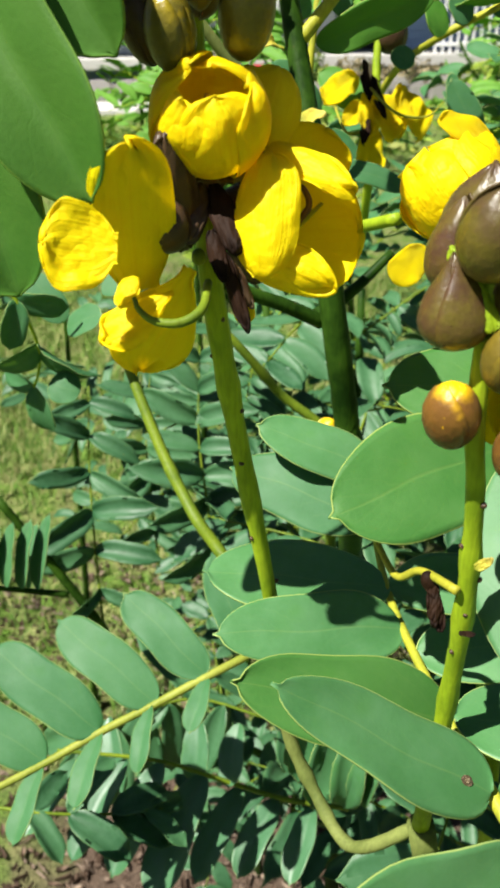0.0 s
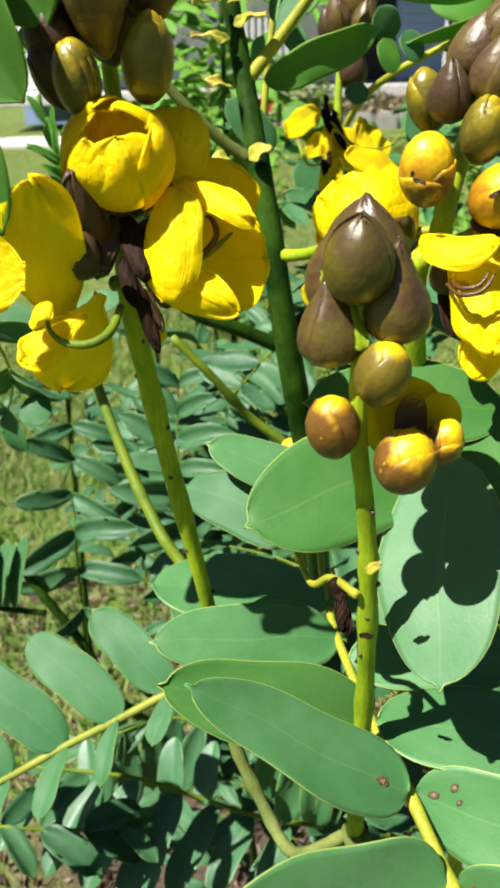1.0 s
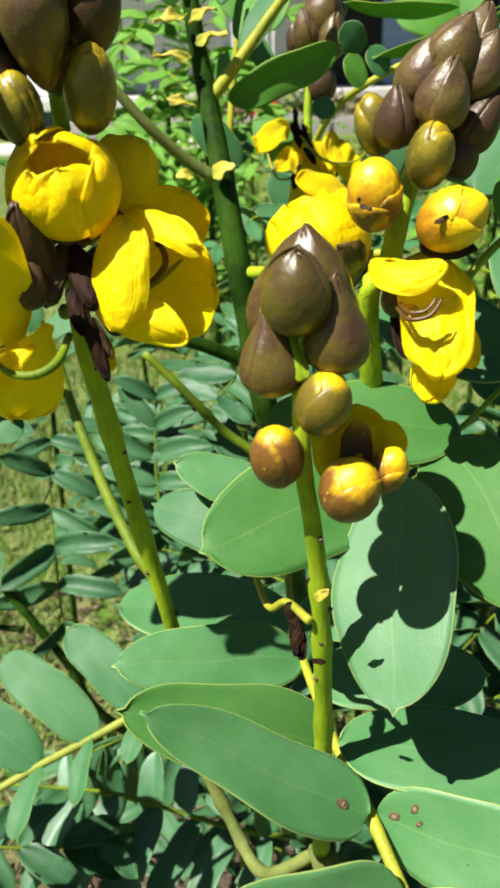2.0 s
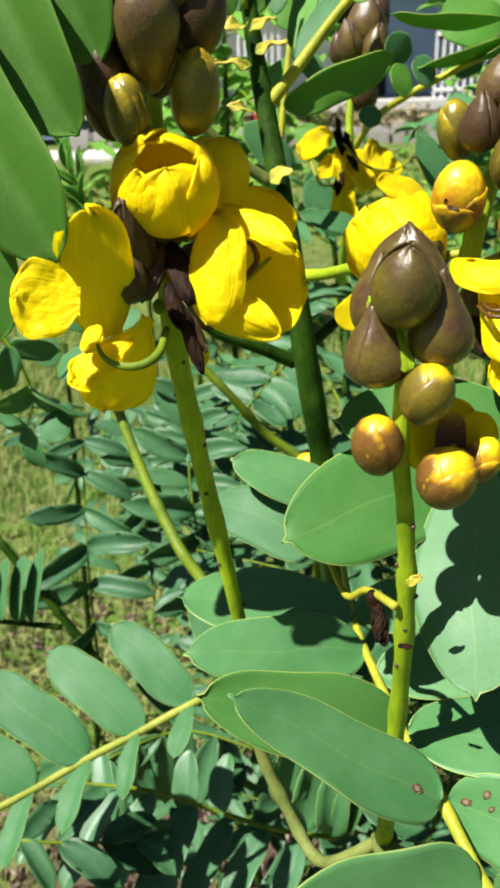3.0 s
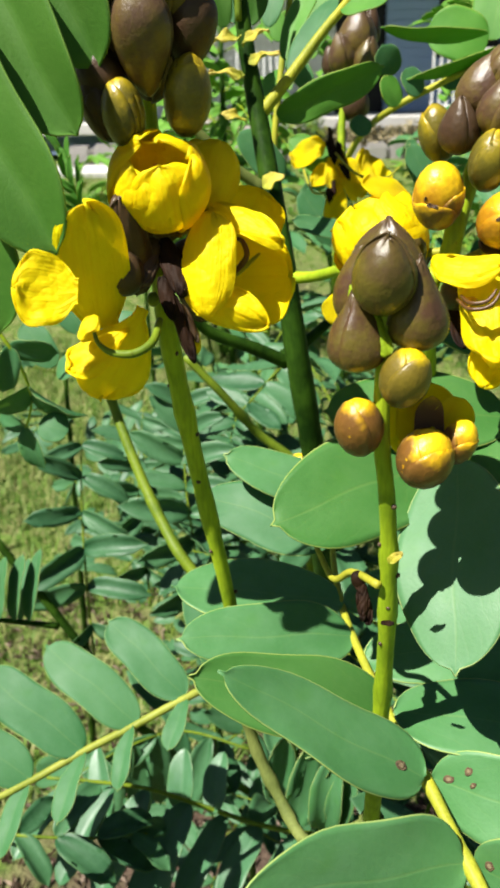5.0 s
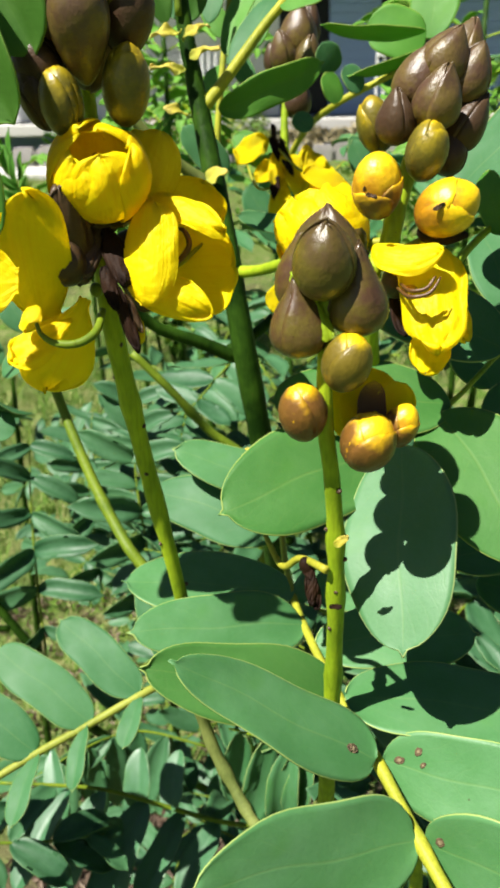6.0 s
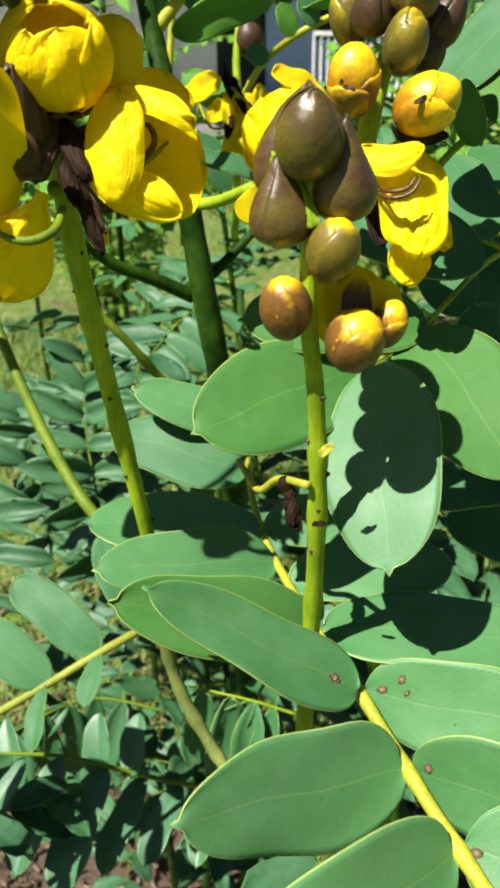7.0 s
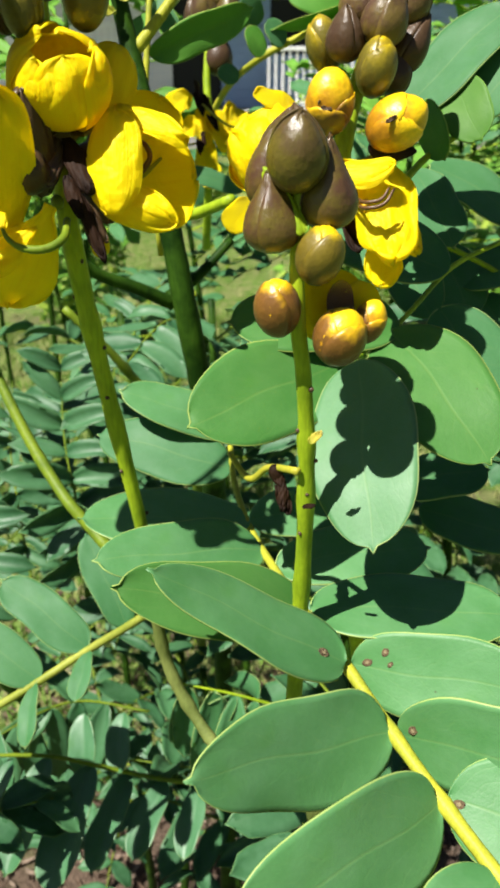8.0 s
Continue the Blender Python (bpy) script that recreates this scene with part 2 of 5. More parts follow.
def sheet(name, p, thick):
    """A slab along a grid of points p[i, j], i across, j along; UV follows the grid."""
    nu, nv = p.shape[:2]
    du, dv = np.gradient(p, axis=0), np.gradient(p, axis=1)
    n = np.cross(du, dv)
    n /= np.linalg.norm(n, axis=-1, keepdims=True) + 1e-12
    verts = np.concatenate([(p + n * thick / 2).reshape(-1, 3), (p - n * thick / 2).reshape(-1, 3)])
    k, ids, faces = nu * nv, lambda i, j: i * nv + j, []
    for i in range(nu - 1):
        for j in range(nv - 1):
            a, b, c, d = ids(i, j), ids(i + 1, j), ids(i + 1, j + 1), ids(i, j + 1)
            faces += [(a, b, c, d), (k + d, k + c, k + b, k + a)]
    rim = [ids(i, 0) for i in range(nu)] + [ids(nu - 1, j) for j in range(1, nv)]
    rim += [ids(i, nv - 1) for i in range(nu - 2, -1, -1)] + [ids(0, j) for j in range(nv - 2, 0, -1)]
    for a, b in zip(rim, rim[1:] + rim[:1]):
        faces.append((b, a, k + a, k + b))
    me = bpy.data.meshes.new(name)
    me.from_pydata(verts.tolist(), [], faces)
    uv = me.uv_layers.new(name="UVMap")
    vi = np.zeros(len(me.loops), int)
    me.loops.foreach_get("vertex_index", vi)
    vi %= k
    uv.data.foreach_set("uv", np.stack([vi // nv / (nu - 1), vi % nv / (nv - 1)], -1).ravel())
    me.polygons.foreach_set("use_smooth", [True] * len(me.polygons))
    return me


def basis(axis, side_hint):
    """Unit vectors: side, axis, normal; the normal leans to side_hint."""
    y = Vector(axis).normalized()
    z = Vector(side_hint)
    z = (z - y * z.dot(y)).normalized()
    return Matrix((y.cross(z), y, z)).transposed()


def blade(nu=9, nv=16, ratio=0.5, fold=0.05, bend=0.045, curl=0.0, blunt=2.6, egg=0.0, wave=0.010, spike=0.030, seed=0, thick=0.006):
    """A leaflet of unit length along +Y, faces +Z: the outline, fold along the rib, arch and edge waves."""
    v = (1 - np.cos(np.linspace(0, math.pi, nv))) / 2
    v[-2] = 0.9985
    half = ratio / 2 * np.sqrt(np.clip(1 - np.abs(2 * v - 1) ** blunt, 0, 1)) * (1 + egg * (2 * v - 1))
    half[0] = 0.012
    half[-1] = 0.002
    along = v.copy()
    along[-1] += spike
    u = np.linspace(-1, 1, nu)
    u = np.sign(u) * np.abs(u) ** 0.8
    x = u[:, None] * half[None]
    z = fold * np.abs(x) + bend * 4 * (v * (1 - v))[None] - curl * (x / (ratio / 2)) ** 2 * ratio
    rng = np.random.default_rng(seed)
    f = rng.uniform(0, 6, 4)
    z = z + wave * np.sin(7 * v[None] + f[0] + 2 * u[:, None]) * np.abs(u[:, None]) + wave * 0.6 * np.sin(13 * v[None] + f[1] - 3 * u[:, None]) * u[:, None] ** 2
    x = x + 0.012 * np.sin(3 * v[None] * 3.1 + f[2]) * (v * (1 - v))[None] * 4
    y = np.broadcast_to(along[None], x.shape)
    return sheet("leaflet", np.stack([x, y, z], -1), thick)


SHARED = {}


def shared_blade(kind):
    if kind not in SHARED:
        rng = random.Random(kind)
        SHARED[kind] = blade(5, 9, 0.40, rng.uniform(0.15, 0.80), rng.uniform(-0.05, 0.09), 0.0, 2.4, rng.uniform(-0.1, 0.1), 0.02, 0.03, kind, 0.008)
    return SHARED[kind]


FACE = Vector((-0.15, -0.62, 0.77))


def leaflet(parent, base, tip, width, face=FACE, roll=0.0, mat=None, label="", **shape):
    """A leaflet from its foot to its tip, of that width in metres."""
    base, tip = Vector(base), Vector(tip)
    length = (tip - base).length
    shape.setdefault("seed", int(abs(base.x * 7e4 + tip.z * 3e4)) % 9973)
    me = blade(13, 24, width / length, thick=0.00045 / length, **shape)
    m = basis(tip - base, face).to_4x4() @ pose(0, 0, 0, 0, roll, 0)
    ob = part("leaflet", me, mat or LEAF, parent, base, label)
    ob.matrix_basis = Matrix.Translation(base - PLACE[parent]) @ m @ Matrix.Scale(length, 4)
    SURFACE[ob] = (base, m.to_3x3() * length, shape.get("fold", 0.05), shape.get("bend", 0.045))
    return ob


SURFACE = {}


def scar(leaf, ob, at, size, turn=0.0):
    """A dry brown scar on a leaflet's upper side, at the foot of the plumb line from a place."""
    base, m, fold, bend = SURFACE[ob]
    q = m.inverted() @ (Vector(at) - base)
    q.z = fold * abs(q.x) + 4 * bend * q.y * (1 - q.y)
    up = m.col[2].normalized()
    c = base + m @ q + up * 0.0003
    way = Matrix.Rotation(turn, 3, up) @ m.col[1].normalized() * size / 2
    petal(leaf, c - way, c + way, size * 0.72, up, 0, SCAR, wave=0.04, fold=0.0, bend=0.004, blunt=2.2)
    small = way * 0.45
    petal(leaf, c - small + up * 0.0002, c + small + up * 0.0002, size * 0.34, up, 0, SCAR_PALE, wave=0.04, fold=0.0, bend=0.004, blunt=2.2)


def small_leaflet(parent, base, tip, width, face, mat, kind):
    base, tip = Vector(base), Vector(tip)
    length = (tip - base).length
    key = (kind, mat.name)
    if key not in SHARED:
        me = shared_blade(kind).copy()
        me.materials.clear()
        me.materials.append(mat)
        SHARED[key] = me
    ob = part("leaflet", SHARED[key], mat, parent, base)
    ob.matrix_basis = Matrix.Translation(base - PLACE[parent]) @ basis(tip - base, face).to_4x4() @ Matrix.Diagonal((width / 0.40, length, length, 1))
    return ob


def smooth(points, steps=6):
    """Points along a smooth curve through the given ones."""
    p = [Vector(q) for q in points]
    p = [2 * p[0] - p[1]] + p + [2 * p[-1] - p[-2]]
    out = []
    for a, b, c, d in zip(p, p[1:], p[2:], p[3:]):
        for i in range(steps):
            t = i / steps
            out.append(0.5 * (2 * b + (c - a) * t + (2 * a - 5 * b + 4 * c - d) * t * t + (3 * b - 3 * c + d - a) * t ** 3))
    return out + [p[-2]]


def tube(name, points, radii, sides=10, steps=6, lumps=0.0, seed=0, knots=()):
    """A stem through points; radii is interpolated along it. Returns a mesh relative to the first point."""
    line = smooth(points, steps) if len(points) > 2 or steps > 1 else [Vector(q) for q in points]
    n = len(line)
    rad = np.interp(np.linspace(0, 1, n), np.linspace(0, 1, len(radii)), radii)
    rng = np.random.default_rng(seed)
    verts, faces = [], []
    for i, c in enumerate(line):
        d = (line[min(i + 1, n - 1)] - line[max(i - 1, 0)]).normalized()
        r = d.to_track_quat("Z", "Y").to_matrix()
        swell = rad[i] * (1 + lumps * rng.uniform(-1, 1)) * (1 + sum(k_h * math.exp(-((i / (n - 1) - k_t) / 0.02) ** 2) for k_t, k_h in knots))
        for s in range(sides):
            a = 2 * math.pi * s / sides
            verts.append(c - line[0] + r @ Vector((math.cos(a), math.sin(a), 0)) * swell * (1 + lumps * 0.5 * rng.uniform(-1, 1)))
    for i in range(n - 1):
        for s in range(sides):
            a, b = i * sides + s, i * sides + (s + 1) % sides
            faces.append((a, b, b + sides, a + sides))
    faces += [tuple(range(sides))[::-1], tuple(range((n - 1) * sides, n * sides))]
    me = bpy.data.meshes.new(name)
    me.from_pydata(verts, [], faces)
    me.polygons.foreach_set("use_smooth", [True] * len(me.polygons))
    return me


def stem(parent, points, radii, mat, name="stem", label="", **kw):
    return part(name, tube(name, points, radii, **kw), mat, parent, points[0], label)


def scale(name, radius, stretch, spread, start, end, point=0.0, thick=0.0006, wrinkle=0.0, flare=0.0, seed=0, res=(13, 13), blunt=2.0, hook=0.0, pear=0.0):
    """A shell of an egg round +Z, whose foot is at -Z: half-angle spread, from polar angle start to end (degrees);
    point draws its tip out along +Z, flare opens its rim."""
    rng = np.random.default_rng(seed)
    v = np.linspace(0, 1, res[1])
    w = (1 - np.cos(v * math.pi)) / 2 * 0.4 + v * 0.6
    th = np.radians(start + (end - start) * w)
    half = np.radians(spread) * np.sqrt(np.clip(1 - np.abs(w - 0.45) ** blunt / 0.55 ** blunt, 0.0, 1)) ** (0.8 if blunt < 5 else 0.6)
    half = np.maximum(half, 0.03)
    u = np.linspace(-1, 1, res[0])
    az = u[:, None] * half[None]
    r = radius * np.sin(th)[None] * (1 + flare * w ** 3 + pear * np.cos(th))[None] + 0 * az
    z = -radius * stretch * np.cos(th)[None] + radius * stretch * point * (np.clip(th / math.pi, 0, 1) ** 6)[None] + 0 * az
    f = rng.uniform(0, 6.28, 6)
    lump = wrinkle * (np.sin(5 * w[None] + 2.3 * u[:, None] + f[0]) + 0.7 * np.sin(9 * u[:, None] * w[None] + f[1]) + 0.5 * np.sin(14 * w[None] - 5 * u[:, None] + f[2]))
    r = r * (1 + lump * w[None])
    z = z + radius * lump * w[None] * 0.8
    x = r * np.cos(az) - hook * radius * (w ** 2)[None]
    y = r * np.sin(az)
    return sheet(name, np.stack([x, y, z], -1), thick)


def egg(name, radius, stretch, point=0.25, sides=18, rings=12, lumps=0.02, seed=0, pear=0.0):
    """A pointed egg along +Z, foot at -Z, with UV v along it."""
    u = np.linspace(0, 2 * math.pi, sides + 1)
    th = np.linspace(0.0, math.pi, rings)
    rng = np.random.default_rng(seed)
    f = rng.uniform(0, 6.28, 3)
    body = np.sin(th) * (1 + pear * np.cos(th))
    r = radius * body[None] * (1 + lumps * np.sin(2 * u[:, None] + f[0]) + lumps * np.sin(3 * u[:, None] + f[1]) * np.sin(th)[None])
    z = -radius * stretch * np.cos(th)[None] + radius * stretch * point * ((th / math.pi) ** 6)[None] + 0 * r
    return sheet(name, np.stack([r * np.cos(u)[:, None], r * np.sin(u)[:, None], z], -1), 0.0002)


def turned(ob, parent, centre, axis, roll=0.0):
    """Sets a part with its +Z along axis, round which it is rolled."""
    q = Vector(axis).normalized().to_track_quat("Z", "Y").to_matrix().to_4x4()
    ob.matrix_basis = Matrix.Translation(Vector(centre) - PLACE[parent]) @ q @ pose(0, 0, 0, 0, 0, roll)
    PLACE[ob] = Vector(centre)
    return ob


def child(name, mesh, mat, owner, roll=0.0, shift=(0, 0, 0), tilt=0.0, label=""):
    """A sub-part in its owner's own axes."""
    ob = new(name, mesh)
    mesh.materials.append(mat)
    ob.parent = owner
    ob.matrix_basis = pose(*shift, 0, tilt, roll)
    if label:
        ob["label"] = label
    return ob


def plant_of(ob):
    """The whole plant to which a stem or spike belongs."""
    while ob.parent:
        ob = ob.parent
    return ob


def spoon(owner, base, tip, width, dome=0.004, face=FACE, mat=None, wide=0.5, foot=0.3, hook=0.0, bow=0.0, ruffle=0.025, seed=0, thick=0.0004, name=""):
    """A cupped petal or sepal from its foot to its tip: dome swells it towards face (minus hollows it), wide is where it is broadest, hook turns
    its tip over, bow bends it sideways."""
    base, tip = Vector(base), Vector(tip)
    length = (tip - base).length
    nu, nv = 19, 21
    v = (1 - np.cos(np.linspace(0, math.pi, nv))) / 2
    k = math.log(0.5) / math.log(wide)
    half = width / 2 * np.maximum(np.clip(1 - np.abs(2 * v ** k - 1) ** 2.5, 0, 1) ** 0.45, foot * (1 - v) ** 0.5)
    half = np.maximum(half, width * 0.01)
    u = np.sin(np.linspace(-1, 1, nu) * math.pi / 2)[:, None]
    f = np.random.default_rng(seed + int(abs(base.x * 9e4 + tip.z * 5e4)) % 997).uniform(0, 6.28, 6)
    w = v[None]
    rim = np.maximum(np.abs(u) ** 3, w ** 5)
    x = u * half[None] * (1 + ruffle * 1.2 * np.sin(11 * w + f[0]) * w) + bow * 4 * w * (1 - w)
    y = length * (w + ruffle * 0.9 * w ** 3 * np.sin(8 * u + f[1]) + 0 * u)
    z = dome * (1 - u ** 2) * np.sqrt(np.clip(4 * w * (1 - w), 0, 1)) + hook * w ** 3
    z = z + ruffle * length * rim * (np.sin(9 * w + 3 * u + f[2]) + 0.7 * np.sin(15 * u - 6 * w + f[3]))
    z = z + 0.3 * ruffle * length * (np.sin(13 * u + 4 * w + f[4]) * w + 0.6 * np.sin(17 * w - 7 * u + f[5]))
    kind = name or ("petal" if mat in (None, PETAL) else "sepal")
    ob = part(kind, sheet(kind, np.stack([x, y, z], -1), thick), mat or PETAL, owner, base)
    ob.matrix_basis = Matrix.Translation(base - PLACE[owner]) @ basis(tip - base, face).to_4x4()
    return ob


def bloom(parent, centre, radius, mat, label=""):
    """The green heart of a flower, which holds its petals."""
    return part("flower", egg("flower", radius, 1.1, 0.1, 12, 9), mat, plant_of(parent), centre, label)


def stamens(core, at, toward, length, count=5, seed=0):
    rng = random.Random(seed)
    for _ in range(count):
        d = (Vector(toward) + Vector((rng.uniform(-0.6, 0.6), rng.uniform(-0.5, 0.5), rng.uniform(-0.6, 0.6)))).normalized() * length
        a = Vector(at) + d * 0.15
        stem(core, [a, a + d * 0.5, a + d], [0.0004, 0.0005, 0.0011, 0.0007], STAMEN, "stamen", sides=6, steps=4)


def flower(parent, centre, axis, radius, ends, roll=0.0, stretch=1.0, sepals=3, spread=50, start=12, wrinkle=0.03, flare=0.0, seed=1, sepal_mat=None, stamens=True, sepal_end=85, label="", front=None):
    """A cupped flower: ends gives for each petal the polar angle at which it stops (180 would close the cup), or None."""
    parent = plant_of(parent)
    rng = random.Random(seed)
    core = part("flower", egg("flower", radius * 0.20, 1.6, 0.2, 10, 7), SKIN_GREEN, parent, centre, label)
    if front:
        z = Vector(axis).normalized()
        q = z.to_track_quat("Z", "Y").to_matrix()
        f = q.inverted() @ Vector(front)
        roll = math.degrees(math.atan2(f.y, f.x))
    turned(core, parent, centre, axis, roll)
    for i, end in enumerate(ends):
        if end is None:
            continue
        rad = radius * (1.0 if i % 2 else 0.93) * rng.uniform(0.98, 1.03)
        me = scale("petal", rad, stretch, spread * rng.uniform(0.92, 1.1), start, end, 0, 0.0004, wrinkle, flare, seed * 31 + i, (17, 17), 6.0)
        child("petal", me, PETAL, core, 360 / len(ends) * i + rng.uniform(-6, 6))
    for i in range(sepals):
        me = scale("sepal", radius * 1.06, stretch, 48, 4, sepal_end * rng.uniform(0.8, 1.1), 0, 0.0006, 0.03, 0.05, seed * 17 + i, (9, 9))
        child("sepal", me, sepal_mat or BRACT, core, 120 * i + 36 + rng.uniform(-15, 15))
    if stamens:
        for i in range(5):
            a, l = 1.256 * i + rng.random(), radius * rng.uniform(0.3, 0.5)
            p = [(0, 0, 0), (0.25 * l * math.cos(a), 0.25 * l * math.sin(a), l * 0.6), (0.45 * l * math.cos(a), 0.45 * l * math.sin(a), l)]
            child("stamen", tube("stamen", [Vector(q) for q in p], [radius * 0.03, radius * 0.03, radius * 0.075, radius * 0.05], 6, 4), STAMEN, core)
    return core


def petal(parent, base, tip, width, face=FACE, roll=0.0, mat=None, **shape):
    """A loose petal or scale, hung from its foot."""
    shape = {"wave": 0.05, "fold": 0.1, "spike": 0.0, "blunt": 2.6, **shape}
    ob = leaflet(parent, base, tip, width, face, roll, mat or PETAL, **shape)
    ob.name = "petal" if mat in (None, PETAL) else "scale"
    return ob


def bud(parent, centre, axis, radius, stretch, skin, body=None, scales=3, point=0.3, cover=130, roll=0.0, seed=0, label="", name="bud", spread=88):
    """A bud: a pointed egg wrapped in overlapping scales."""
    parent = plant_of(parent)
    rng = random.Random(seed + 5)
    core = part(name, egg(name, radius * 0.955, stretch, point, seed=seed), body or BUD_YELLOW, parent, centre, label)
    turned(core, parent, centre, axis, roll)
    for i in range(scales):
        me = scale("sepal", radius * (0.982 + 0.013 * i), stretch * 1.0, spread * rng.uniform(0.9, 1.15), 3, cover * rng.uniform(0.88, 1.1), point, 0.00016, 0.009, 0.0, seed * 13 + i, (11, 11))
        child("sepal", me, skin, core, 360 / max(scales, 1) * i + rng.uniform(-20, 20))
    return core


def hood(parent, centre, axis, radius, stretch, mat, roll=0.0, point=0.35, seed=0, label="", pear=0.2):
    """A closed brown bract that hoods a young bud: one broad scale lapped over another."""
    parent = plant_of(parent)
    core = part("bract", egg("bract", radius * 0.96, stretch, point, 20, 14, 0.03, seed, pear), mat, parent, centre, label)
    turned(core, parent, centre, axis, roll)
    for i, (sp, turn_) in enumerate(((100, 0), (95, 170))):
        me = scale("bract", radius * (1.0 + 0.03 * i), stretch * 1.01, sp, 2, 176, point, 0.0006, 0.034, 0, seed * 7 + i, (17, 17), 4.0, 0.0, pear + 0.02)
        child("scale", me, mat, core, turn_)
    return core


def pinnate(parent, points, pairs, length, width, face, mat, stalk=None, open_=62, first=0.12, radius=0.0011, seed=0, droop=0.0, cup=0.0, taper=0.25, name="leaf", skip=()):
    """A feathered leaf: a rachis through points with pairs of leaflets; face is the leaf's upper side. cup folds the two rows up."""
    rng = random.Random(seed)
    line = smooth(points, 8)
    stalk = stalk or (STEM_GREEN if mat is LEAF_SHADE else STEM)
    ra = stem(parent, points, [radius, radius * 0.8, radius * 0.5], stalk, name, sides=7, steps=8)
    n = len(line) - 1
    for i in range(pairs):
        t = first + (1 - first) * (i + 0.5) / pairs
        k = min(int(t * n), n - 1)
        at, d = line[k].lerp(line[k + 1], t * n - k), (line[k + 1] - line[k]).normalized()
        b = basis(d, face)
        size = (1 - taper * abs(2 * (i + 0.5) / pairs - 0.9)) * rng.uniform(0.78, 1.15)
        for side in (-1, 1):
            if (i, side) in skip:
                continue
            a = radians(open_ + rng.uniform(-24, 20))
            out = b @ Vector((side * math.sin(a) * math.cos(radians(cup)), math.cos(a), math.sin(a) * math.sin(radians(cup))))
            out = (out + Vector((rng.uniform(-0.16, 0.16), rng.uniform(-0.25, 0.25), -droop * rng.uniform(0.3, 1.7) + rng.uniform(-0.2, 0.2)))).normalized()
            up = b @ Vector((-side * math.sin(radians(cup)), 0, math.cos(radians(cup)))) + Vector((rng.uniform(-0.5, 0.5), rng.uniform(-0.5, 0.5), rng.uniform(-0.15, 0.15)))
            small_leaflet(ra, at, at + out * length * size, width * size, up, mat, rng.randrange(8))
    return ra


# ---- ground ----


def ground_mesh():
    xs = np.concatenate([np.linspace(-60, -4, 12), np.linspace(-3, 3, 61), np.linspace(4, 60, 12)])
    ys = np.concatenate([np.linspace(-30, -1, 8), np.linspace(-0.5, 6, 66), np.linspace(7, 400, 24)])
    x, y = np.meshgrid(xs, ys, indexing="ij")
    z = 0.02 * np.sin(2.1 * x + 0.7) * np.sin(1.7 * y) + 0.012 * np.sin(5.3 * x + 1.3 * y) + 0.008 * np.sin(11 * y - 7 * x)
    me = sheet("ground", np.stack([x, y, z], -1), 0.02)
    return me


def ground_material():
    m, nt, b = material("dry_grass_ground", 0.9, 0.2)
    co = obj_coord(nt)
    big = noise_node(nt, 1.6, 5.0, co)
    mid = noise_node(nt, 14.0, 5.0, co)
    fine = noise_node(nt, 160.0, 4.0, co)
    grass = mix(nt, ramp(nt, fine, (0.35, (0, 0, 0)), (0.65, (1, 1, 1))), (0.045, 0.105, 0.012), (0.15, 0.26, 0.035))
    straw = mix(nt, fine, (0.10, 0.125, 0.035), (0.30, 0.31, 0.12))
    soil = mix(nt, fine, (0.05, 0.035, 0.024), (0.17, 0.12, 0.085))
    base = mix(nt, ramp(nt, mid, (0.42, (0, 0, 0)), (0.60, (1, 1, 1))), grass, straw)
    base = mix(nt, ramp(nt, big, (0.56, (0, 0, 0)), (0.72, (0.8, 0.8, 0.8))), base, soil)
    place = nt.nodes.new("ShaderNodeSeparateXYZ")
    nt.links.new(co, place.inputs[0])
    dx, dy = calc(nt, "SUBTRACT", place.outputs[0], 0.1), calc(nt, "SUBTRACT", place.outputs[1], 0.45)
    edge = calc(nt, "SQRT", calc(nt, "ADD", calc(nt, "MULTIPLY", dx, dx), calc(nt, "MULTIPLY", dy, dy)))
    edge = calc(nt, "ADD", edge, calc(nt, "MULTIPLY", calc(nt, "SUBTRACT", noise_node(nt, 3.0, 4.0, co), 0.5), 1.2))
    base = mix(nt, ramp(nt, calc(nt, "MULTIPLY", edge, 0.5), (0.30, (1, 1, 1)), (0.44, (0, 0, 0))), base, soil)
    nt.links.new(base, b.inputs["Base Color"])
    bump(nt, b, calc(nt, "ADD", mid, fine), 0.8, 0.02)
    return m


ground = tagged(new("ground", ground_mesh()), "sunlit ground of dry grass, straw and bare brown soil", "ground", kind="structure")
ground.data.materials.append(ground_material())

# ---- near plant: two flower spikes and two feathered leaves ----
near = thing("senna_plant", (0.10, 0.20, 0.0), "senna shrub with two spikes of yellow flowers and brown buds", "shrub", "senna shrubs")

FORK = (0.0556, 0.1786, 0.9636)
stem(near, [(0.10, 0.20, -0.02), (0.09, 0.20, 0.5), (0.075, 0.19, 0.85), FORK], [0.006, 0.005, 0.0045], STEM_OLD, lumps=0.04)
A_LINE = [FORK, (0.0400, 0.1853, 0.9433), (0.0319, 0.1930, 0.9373), (0.0225, 0.2080, 0.9450), (0.0150, 0.2150, 0.9600), (0.0108, 0.2170, 0.9800), (0.0090, 0.2165, 1.0130), (0.0048, 0.2130, 1.0450), (-0.0018, 0.2085, 1.0890), (-0.0058, 0.2060, 1.1180), (-0.0081, 0.2030, 1.1400), (-0.0093, 0.2079, 1.1610), (-0.0104, 0.2202, 1.1827), (-0.0105, 0.2174, 1.2053), (-0.0076, 0.2040, 1.2237)]
stem(near, A_LINE[:7], [0.0022, 0.0022, 0.0024, 0.0024, 0.0024], STEM_OLD, lumps=0.05, sides=12, knots=((0.3, 0.2), (0.42, 0.18), (0.55, 0.25), (0.68, 0.16), (0.8, 0.25)))
